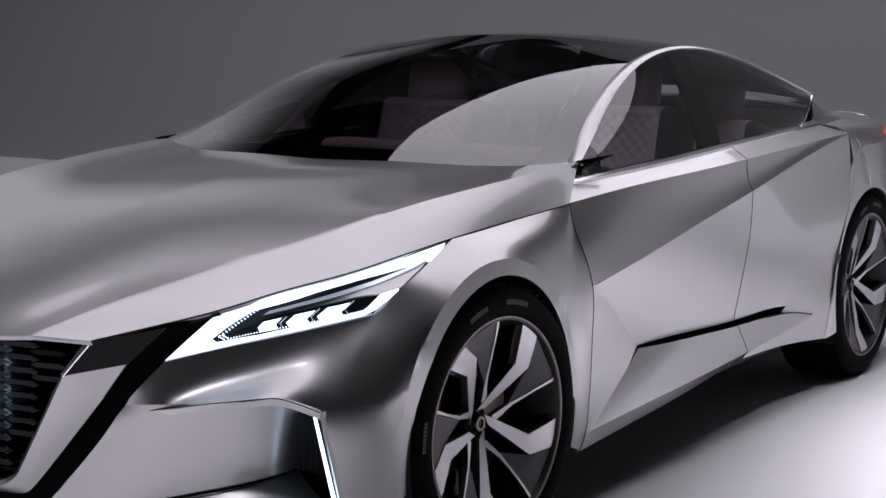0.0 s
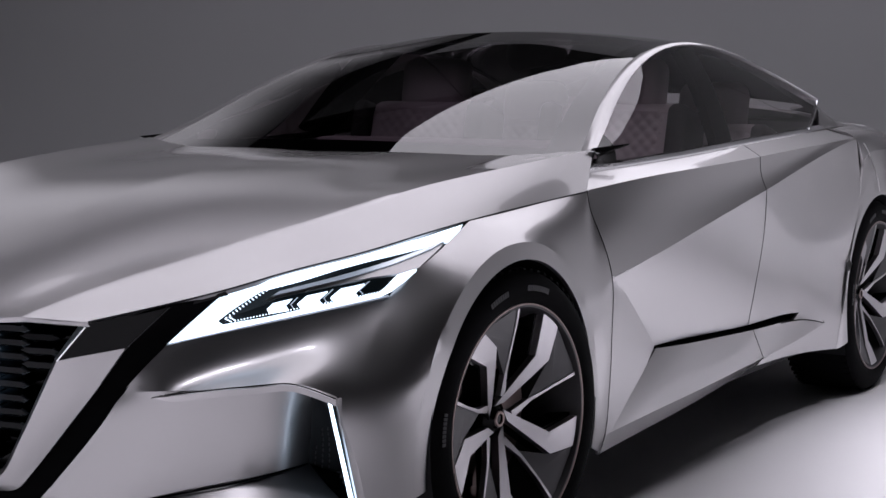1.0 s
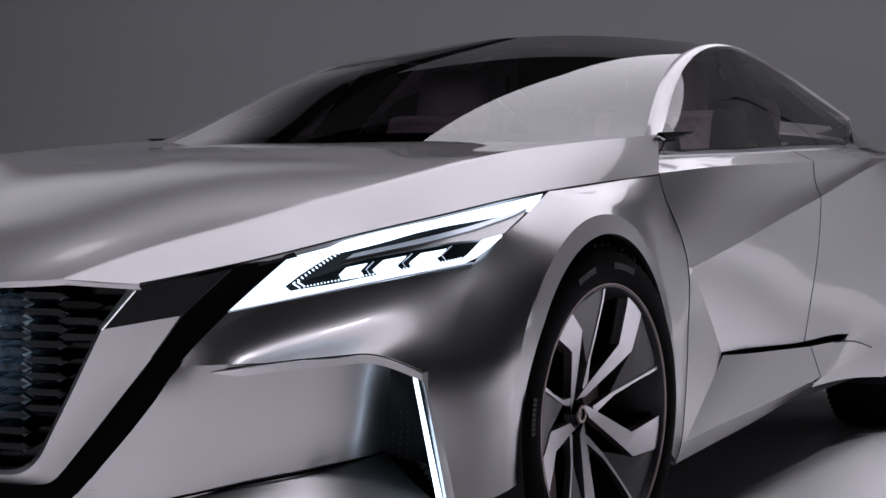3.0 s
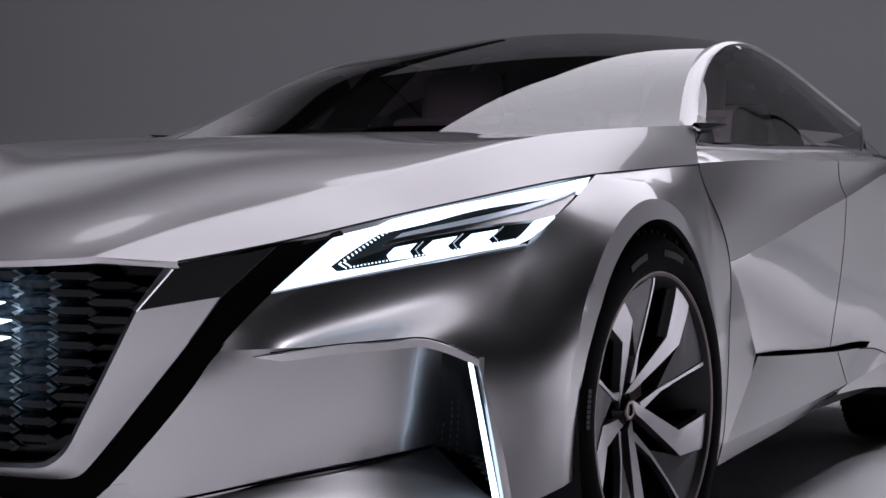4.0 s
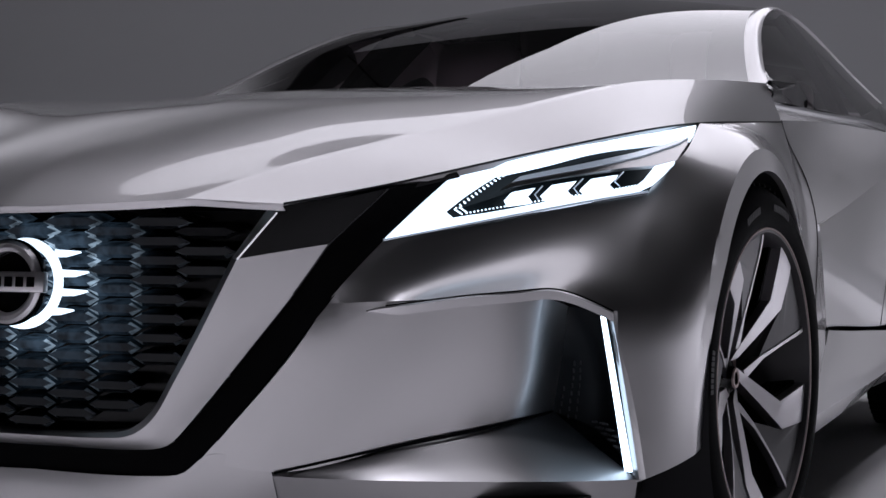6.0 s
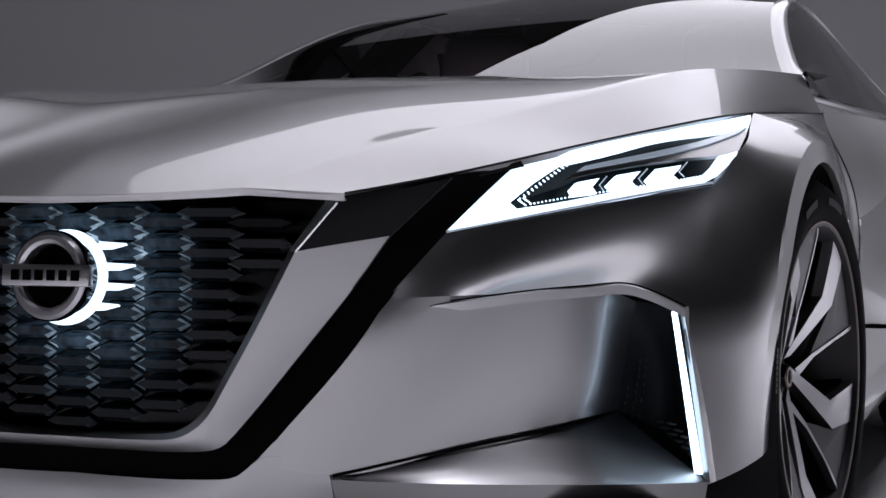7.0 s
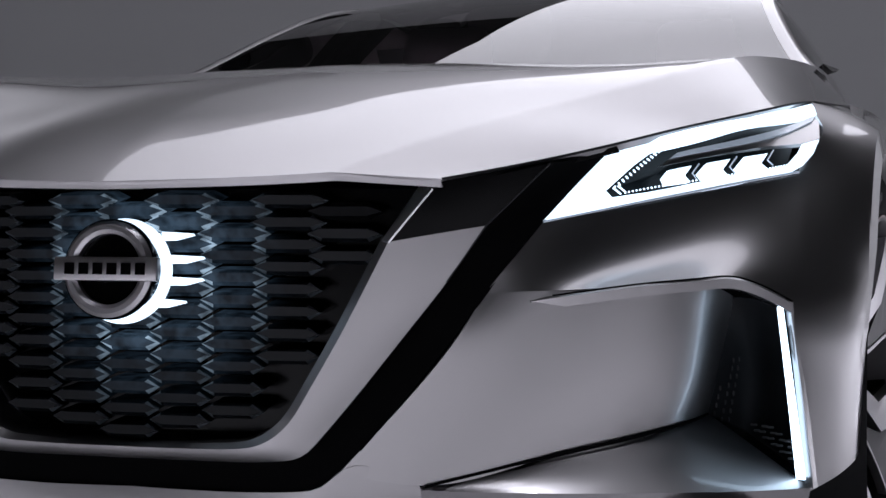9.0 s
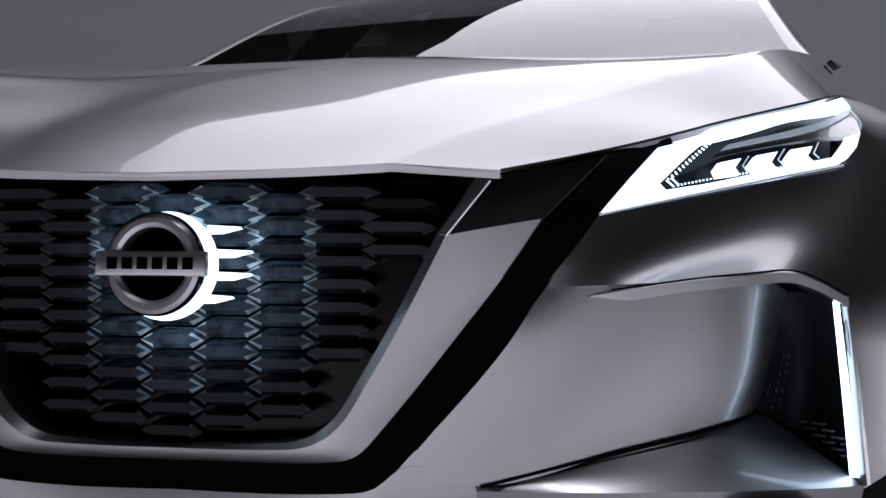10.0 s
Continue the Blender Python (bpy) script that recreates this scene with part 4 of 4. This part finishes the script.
def greenhouse():
    mid = [tuple(0.5 * (np.array(a) + np.array(b)) + np.array([0.007, -0.004, 0.005])) for a, b in zip(DLO, GLASS_EDGE)]
    rail = loft([DLO, mid, GLASS_EDGE], 12, 80)
    inner = line(GLASS_EDGE, 80)
    both("roof_rail", [rail], PAINT, car, "silver arch from windscreen pillar to rear pillar", 0.03, (1, 0, 0.6))
    # rear pillar from the rail down to the quarter panel
    p0 = [(0.700, 2.82, 1.085), (0.640, 2.95, 1.078), (0.500, 3.10, 1.062)]
    p1 = [(0.745, 2.72, 1.01), (0.72, 2.96, 1.02), (0.62, 3.12, 1.035)]
    p2 = [(0.770, 2.60, 0.985), (0.755, 2.90, 0.992), (0.74, 3.10, 0.992)]
    pil = loft([p0, p1, p2], 10, 14)
    both("rear_pillar", [pil], PAINT, car, "silver rear pillar", 0.01, (1, 0, 0.5))
    # windscreen
    ge = line(GLASS_EDGE, 60)
    k = 29

    def across(p, back, rise):
        """Cross line from the middle of the car to the edge point p."""
        x, y, z = p
        return [(x * f, y - back * (1 - f * f), z + rise * (1 - f * f)) for f in np.linspace(0, 1, 16)]
    ws = []
    for i in range(k):
        q = i / (k - 1)
        my, mz = 0.575 + (ge[k - 1][1] - 0.063 - 0.575) * q, 0.957 + (ge[k - 1][2] + 0.043 - 0.957) * (1.28 * q - 0.28 * q * q)
        ws.append(across(ge[i], ge[i][1] - my, mz - ge[i][2]))
    ws = np.array(ws)
    skin("windscreen", [ws, flip(ws)], GLASS, car, "tinted windscreen reflecting the softbox", 0.0, (0, -1, 1))
    # black printed border under the glass
    rim = ws[:, 13:] + np.array([0, 0.003, -0.006])
    foot = ws[:3] + np.array([0, 0.003, -0.006])
    for nm, g in (("glass_border", [rim]), ("glass_border", [flip(rim)]), ("glass_border", [foot[:, :15], flip(foot[:, :15])])):
        skin(nm, g, RECESS, car, "black printed border of the windscreen", 0.0, (0, -1, 1))
    roof = np.array([across(ge[i], 0.063 * (1 - (i - k + 1) / (60 - k)), 0.043) for i in range(k - 1, 60)])
    skin("roof", [roof, flip(roof)], ROOF_GLASS, car, "glossy black glass roof panel", 0.02, (0, 0, 1))
    # side glass
    low = [(0.792, 0.70, 0.930), (0.800, 0.80, 0.936), (0.801, 1.0, 0.941), (0.803, 1.2, 0.949), (0.802, 1.42, 0.957), (0.801, 1.63, 0.966), (0.799, 1.88, 0.975), (0.796, 2.12, 0.983), (0.786, 2.34, 0.990), (0.777, 2.52, 0.995)]
    mid2 = [tuple(0.5 * (np.array(a) + np.array(b)) + np.array([0.010, 0, 0.002])) for a, b in zip(low, DLO)]
    sg = loft([low, mid2, [tuple(np.array(p) + np.array([-0.004, 0, -0.004])) for p in DLO]], 12, 60)
    for s, nm in ((1, 1), (-1, -1)):
        G = sg * np.array([s, 1, 1])
        skin("side_window", [G[:, 4:32]], GLASS_DARK, car, "tinted front side window", 0.0, (s, 0, 0))
        skin("side_window", [G[:, 31:]], GLASS_DARK, car, "tinted rear side window", 0.0, (s, 0, 0))
        skin("mirror_base", [G[:, :5]], BLACK, car, "black corner plate of the side window", 0.004, (s, 0, 0))
        pl = np.array([G[:, 31] + np.array([-s * 0.010, -0.07, 0]), G[:, 31] + np.array([-s * 0.008, 0.06, 0])])
        skin("centre_pillar", [pl], RECESS, car, "dark centre pillar", 0.03, (s, 0, 0))
        e = line([(0.777, 2.50, 0.985), (0.760, 2.58, 1.01), (0.735, 2.69, 1.05), (0.700, 2.82, 1.088)], 14) * np.array([s, 1, 1])
        part("window_trim", tube_bm(e, 0.007, 8), CHROME, car, "chrome end of the window line")
        # slim mirror wing
        bm = bmesh.new()
        prof = [(0.785, 0.69, 0.972), (0.806, 0.886, 0.980), (0.800, 0.74, 0.960)]
        a = [bm.verts.new((s * x, y, z)) for x, y, z in prof]
        b = [bm.verts.new((s * (x + 0.01), y - 0.01, z + 0.006)) for x, y, z in prof]
        bm.faces.new(a), bm.faces.new(b[::-1])
        for i in range(3):
            bm.faces.new((a[i], a[(i + 1) % 3], b[(i + 1) % 3], b[i]))
        bmesh.ops.recalc_face_normals(bm, faces=bm.faces)
        part("mirror_wing", bm, BLACK, car, "slim black mirror wing")
    cowl = loft([[(0.0, 0.515, 0.938), (0.33, 0.565, 0.946), (0.58, 0.635, 0.954), (0.775, 0.71, 0.964)], [(0.0, 0.73, 0.928), (0.33, 0.74, 0.930), (0.58, 0.78, 0.94), (0.72, 0.83, 0.95)]], 4, 24)
    skin("cowl", [cowl, flip(cowl)], SATIN, car, "black cowl at the foot of the windscreen", 0.01, (0, 0, 1))


greenhouse()


def cabin():
    """Dark tub, dashboard and seats."""
    sh = [(0.76, 0.62, 0.88), (0.77, 1.3, 0.90), (0.77, 2.0, 0.92), (0.70, 2.9, 0.93)]
    fl = [(0.74, 0.62, 0.28), (0.76, 1.3, 0.28), (0.76, 2.0, 0.28), (0.68, 2.9, 0.30)]
    ce = [(0.0, 0.62, 0.28), (0.0, 1.3, 0.28), (0.0, 2.0, 0.28), (0.0, 2.9, 0.30)]
    w = loft([sh, fl], 4, 20)
    f = loft([fl, ce], 4, 20)
    skin("cabin_tub", [w, f, flip(w), flip(f)], CABIN, car, "dark cabin lining", 0.01, (0, 0, 1))
    part("firewall", box_bm(0, 0.64, 0.58, 1.5, 0.02, 0.62), CABIN, car, smooth=0)
    part("parcel_shelf", box_bm(0, 2.92, 0.90, 1.3, 0.4, 0.03, 0.01), CABIN, car)
    part("dashboard", box_bm(0, 0.93, 0.86, 1.44, 0.42, 0.14, 0.05, 4), CABIN, car, "dark dashboard")
    part("dash_roll", box_bm(0.08, 1.06, 0.945, 0.86, 0.14, 0.07, 0.03, 4), DASH, car, "pale padded roll on the dashboard")
    for x in (-0.38, 0.38):
        for y, z in ((1.62, 0.28), (2.38, 0.20)):
            st = new("seat")
            st.parent = car
            st.matrix_world = Matrix.Translation((x, y, z))
            part("cushion", box_bm(0, -0.22, 0.16, 0.50, 0.54, 0.18, 0.06, 4), LEATHER, st)
            bm = box_bm(0, 0, 0, 0.50, 0.16, 0.62, 0.07, 5, None, pose(0, 0.10, 0.50, -14, 0, 0))
            part("backrest", bm, LEATHER, st, "pale leather backrest with dark bolsters")
            q = np.array([[(u, 0.0, v) for u in np.linspace(-0.19, 0.19, 58)] for v in np.linspace(-0.26, 0.27, 80)])
            a, b = (q[..., 0] + q[..., 2]) * math.pi / 0.044, (q[..., 0] - q[..., 2]) * math.pi / 0.044
            q[..., 1] = -0.083 - 0.006 * np.sqrt(np.abs(np.sin(a) * np.sin(b))) + 0.012 * (q[..., 0] / 0.19) ** 4
            o = part("quilted_panel", grid_bm([q], (0, -1, 0), 0), LEATHER, st, "diamond-quilted leather panel", 60)
            o.matrix_local = pose(0, 0.10, 0.50, -14, 0, 0)
            for sx in (-1, 1):
                part("bolster", box_bm(0, 0, 0, 0.07, 0.20, 0.60, 0.03, 4, None, pose(sx * 0.235, 0.075, 0.50, -14, 0, 0)), CABIN, st, "dark side bolster")
            bm = box_bm(0, 0, 0, 0.27, 0.11, 0.20, 0.05, 5, None, pose(0, 0.20, 0.86, -10, 0, 0))
            part("headrest", bm, LEATHER, st)


cabin()


def headlight(s):
    h = new("headlight")
    h.parent = car
    rows = [line(P, 60) for P in (LAMP_TOP, LAMP_MID, LAMP_LOW)]
    mir = np.array([s, 1, 1])

    def spot(u, v):
        x = min(max(u, 0), 1) * 59
        i = min(int(x), 58)
        return spline_at([R[i] + (R[i + 1] - R[i]) * (x - i) for R in rows], [0, 0.55, 1], np.array([v]))[0]

    def place(u, v):
        """Point of the lamp's face, u from front to rear and v downwards, and the way it faces."""
        n = np.cross(spot(min(u + 0.01, 1), v) - spot(max(u - 0.01, 0), v), spot(u, v + 0.01) - spot(u, v - 0.01))
        n = n / np.linalg.norm(n)
        if n[1] > 0:
            n = -n
        return spot(u, v) * mir, n * mir
    part("lamp_bowl", prism_bm([(0, 0), (1, 0), (1, 1), (0, 1)], place, 0.008, 24, None, -0.022), LAMP_DARK, h, "dark lamp bowl")
    part("light_guide", prism_bm(LAMP_WHITE, place, 0.012, 24, None, 0.003), LED, h, "glowing white light guide")
    part("lamp_blade", prism_bm(LAMP_BLADE, place, 0.006, 16, None, 0.001), PAINT, h, "silver blade between the light guides")
    part("glow_edge", prism_bm(LAMP_EDGE, place, 0.006, 16, None, 0.004), LAMP_SILVER_GLOW, h, "upper edge of the blade, guide light put in as glow")
    part("lamp_trim", tube_bm([place(u, 1.0)[0] + 0.001 * place(u, 1.0)[1] for u in np.linspace(0, 1, 30)], 0.0022, 6), LAMP_SILVER_GLOW, h, "thin silver edge of the lamp with put-in glow")
    bm = bmesh.new()
    for (u0, v0), (u1, v1), n, both_rows in (((0.206, 0.300), (0.176, 0.740), 13, True), ((0.178, 0.760), (0.232, 0.850), 5, True), ((0.25, 0.850), (0.90, 0.845), 48, False)):
        for k in range(n):
            f = k / (n - 1)
            for q in range(2 if both_rows else 1):
                pt, nn = place(u0 + (u1 - u0) * f + 0.014 * q, v0 + (v1 - v0) * f - 0.012 * q)
                box_bm(0, 0, 0, 0.0025, 0.0025, 0.0025, 0.0006, 1, bm, Matrix.Translation(Vector(pt) - 0.002 * Vector(nn)))
    dots = part("led_dots", bm, LED, h, "rows of tiny white lamps", 0)
    dots["kind"] = "stuff"
    for poly in LAMP_SEGS:
        cu, cv = sum(p[0] for p in poly) / len(poly), sum(p[1] for p in poly) / len(poly)
        poly = [(cu + (u - cu) * 0.90, cv + (v - cv) * 0.84) for u, v in poly]
        edge = [place(u + 0.020, v) for u, v in poly[1:4]]
        part("led_chevron", tube_bm([p_ + 0.001 * n_ for p_, n_ in edge], 0.0011, 6), LAMP_SILVER_GLOW, h, "thin silver chevron between the blocks with put-in glow")
        part("led_block", prism_bm(poly, place, 0.008, 4, None, -0.004), LED, h, "glowing white block")
    return h


LAMP_WHITE = [(0.0, 0.985), (0.0, 0.05), (0.24, 0.03), (0.54, 0.03), (0.80, 0.03), (0.985, 0.03), (1.0, 0.10), (0.995, 0.20), (0.947, 0.175), (0.868, 0.175), (0.54, 0.225), (0.317, 0.250), (0.178, 0.257), (0.142, 0.765), (0.212, 0.890), (0.412, 0.900), (0.622, 0.885), (0.915, 0.870), (0.912, 0.590), (0.998, 0.567), (1.0, 0.76), (0.985, 0.90), (0.95, 0.97), (0.80, 0.985), (0.44, 0.985)]
LAMP_BLADE = [(0.288, 0.590), (0.300, 0.450), (0.49, 0.405), (0.736, 0.330), (0.934, 0.240), (0.985, 0.235), (1.0, 0.30), (1.0, 0.545), (0.905, 0.560), (0.758, 0.525), (0.60, 0.540), (0.42, 0.570)]
LAMP_EDGE = [(0.300, 0.500), (0.305, 0.440), (0.49, 0.395), (0.736, 0.320), (0.934, 0.230), (0.985, 0.225), (0.95, 0.290), (0.80, 0.390), (0.60, 0.455), (0.42, 0.490)]
LAMP_SEGS = [[(0.355, 0.641), (0.445, 0.623), (0.452, 0.756), (0.497, 0.863), (0.404, 0.868), (0.361, 0.76)], [(0.496, 0.615), (0.597, 0.590), (0.599, 0.747), (0.644, 0.859), (0.544, 0.865), (0.494, 0.755)], [(0.643, 0.585), (0.761, 0.565), (0.76, 0.73), (0.809, 0.839), (0.69, 0.855), (0.639, 0.735)]]
headlight(1)
headlight(-1)


def lathe_bm(prof, n=72, bm=None):
    """A turned ring round the x axis; prof: (radius, x)."""
    bm = bm or bmesh.new()
    R = [[bm.verts.new((x, r * math.cos(2 * math.pi * i / n), r * math.sin(2 * math.pi * i / n))) for r, x in prof] for i in range(n)]
    for i in range(n):
        for j in range(len(prof) - 1):
            bm.faces.new((R[i][j], R[(i + 1) % n][j], R[(i + 1) % n][j + 1], R[i][j + 1]))
    bmesh.ops.recalc_face_normals(bm, faces=bm.faces)
    return bm


def wheel():
    """Outer face towards +x, face of the rim at x = 0."""
    w = new("wheel")
    tyre = part("tyre", lathe_bm([(0.276, 0.004), (0.283, 0.012), (0.300, 0.016), (0.325, 0.014), (0.345, 0.004), (0.356, -0.012), (0.360, -0.03),
                                  (0.361, -0.10), (0.361, -0.17), (0.358, -0.22), (0.345, -0.24), (0.300, -0.25), (0.276, -0.24)], 96), RUBBER, w, "low-profile black tyre", 40)
    bm = bmesh.new()
    for i in range(72):
        for x, sk in ((-0.02, 10), (-0.20, -10)):
            a = 2 * math.pi * i / 72
            box_bm(0, 0, 0, 0.05, 0.016, 0.005, 0, 1, bm, Matrix.Rotation(a, 4, "X") @ pose(x - 0.012, 0, 0.3585, 0, 0, sk))
    part("tread", bm, RUBBER, tyre, smooth=0)["kind"] = "stuff"
    bm = bmesh.new()
    for i in range(26):
        a = 0.62 + i * 0.030 + (0.25 if i > 9 else 0) + (0.9 if i > 17 else 0)
        box_bm(0, 0, 0, 0.0012, 0.007, 0.013, 0, 1, bm, Matrix.Rotation(a - 0.95, 4, "X") @ pose(0.0163, 0, 0.316, 0, 0, 0))
    part("sidewall_marking", bm, TRIM_GREY, tyre, "small grey raised marks", 0)["kind"] = "stuff"
    part("rim", lathe_bm([(0.280, 0.006), (0.279, 0.010), (0.271, 0.010), (0.266, 0.000), (0.262, -0.03), (0.250, -0.06), (0.240, -0.20), (0.255, -0.23)], 96), ALLOY_DARK, w, "dark alloy rim barrel", 40)
    part("rim_lip", lathe_bm([(0.2805, 0.007), (0.2793, 0.0115), (0.2762, 0.0115), (0.2745, 0.0085)], 96), DISC, w, "bright rim lip")
    part("brake_disc", lathe_bm([(0.09, -0.115), (0.195, -0.115), (0.195, -0.145), (0.09, -0.145)], 64), DISC, w, "brake disc")

    def depth(r):
        return -0.070 * (1 - min(r / 0.266, 1)) ** 1.2 + 0.002

    def plate(poly, lift, thick, bm=None):
        """poly: (radius, degrees clockwise seen from outside)."""
        pts = []
        for (r0, a0), (r1, a1) in zip(poly, poly[1:] + poly[:1]):
            for k in range(5):
                f = k / 5
                y0, z0 = r0 * math.sin(radians(a0)), r0 * math.cos(radians(a0))
                y1, z1 = r1 * math.sin(radians(a1)), r1 * math.cos(radians(a1))
                y, z = y0 + (y1 - y0) * f, z0 + (z1 - z0) * f
                pts.append((y, z))
        own = bm or bmesh.new()
        top = [own.verts.new((depth(math.hypot(y, z)) + lift, y, z)) for y, z in pts]
        low = [own.verts.new((depth(math.hypot(y, z)) + lift - thick, y, z)) for y, z in pts]
        n = len(pts)
        own.faces.new(top)
        own.faces.new(low[::-1])
        for i in range(n):
            own.faces.new((top[i], top[(i + 1) % n], low[(i + 1) % n], low[i]))
        bmesh.ops.triangulate(own, faces=[f for f in own.faces if len(f.verts) > 4])
        bmesh.ops.recalc_face_normals(own, faces=own.faces)
        return own
    R = 0.270

    def at(*poly):
        return [(r * R, a) for r, a in poly]
    spoke = plate(at((1.0, 23.5), (1.0, 39.5), (0.73, 51), (0.16, 34), (0.12, -16), (0.65, 36)), 0.0, 0.022)
    under = plate(at((0.99, 22), (0.99, 39), (0.72, 50), (0.17, 32), (0.13, -25), (0.64, 34)), -0.020, 0.05)
    blade = plate(at((1.0, 40.0), (1.0, 71.0), (0.70, 70.5), (0.40, 71), (0.56, 58), (0.735, 51.5)), -0.003, 0.012)
    edge = plate(at((1.0, 71.5), (1.0, 73.3), (0.72, 73.0), (0.44, 75), (0.22, 96), (0.20, 78), (0.42, 71), (0.70, 71.2)), -0.001, 0.016)
    meshes = []
    for nm, bm, m, lab in (("spoke", spoke, BRUSHED, "machined silver spoke"), ("spoke_flank", under, BLACK, "black spoke flank"), ("spoke_plate", blade, ALLOY_DARK, "dark grey spoke plate"), ("spoke_edge", edge, BRUSHED, "thin machined edge")):
        meshes.append((nm, part(nm, bm, m, w, lab, 20)))
    for i in range(1, 5):
        for nm, o in meshes:
            c = new(nm, o.data)
            c.parent = w
            c["label"] = o["label"]
            c.matrix_world = Matrix.Rotation(-2 * math.pi * i / 5, 4, "X")
    part("hub", lathe_bm([(0.0, -0.052), (0.020, -0.052), (0.024, -0.058), (0.045, -0.068), (0.06, -0.12)], 40), BLACK, w, "black hub")
    part("hub_cap", lathe_bm([(0.012, -0.050), (0.013, -0.048), (0.018, -0.048), (0.020, -0.051)], 32), DISC, w, "dull metal hub ring")
    return w


first = wheel()
first.parent = car
first.matrix_world = pose(0.936, 0.008, 0.361, 0, 0, -5)
for x, y, rz, turn in ((0.935, 2.85, 0, 0), (-0.936, 0.008, 175, 10), (-0.935, 2.85, 180, 40)):
    copy_thing(first, pose(x, y, 0.361, 0, 0, rz) @ pose(0, 0, 0, turn, 0, 0))


def underside():
    part("floor_pan", box_bm(0, 1.40, 0.21, 1.64, 4.3, 0.03), SATIN, car, smooth=0)
    for y in (0.0, 2.85):
        for s in (1, -1):
            bm = bmesh.new()
            n = 24
            rows = []
            for i in range(n + 1):
                a = radians(-28 + 236 * i / n)
                rows.append([bm.verts.new((s * x, y - 0.392 * math.cos(a), 0.36 + 0.392 * math.sin(a))) for x in (0.94, 0.60)])
            for p, q in zip(rows, rows[1:]):
                bm.faces.new((p[0], q[0], q[1], p[1]))
            bm.faces.new([r[1] for r in rows])
            part("wheel_well", bm, SATIN, car, "dark wheel well")


underside()
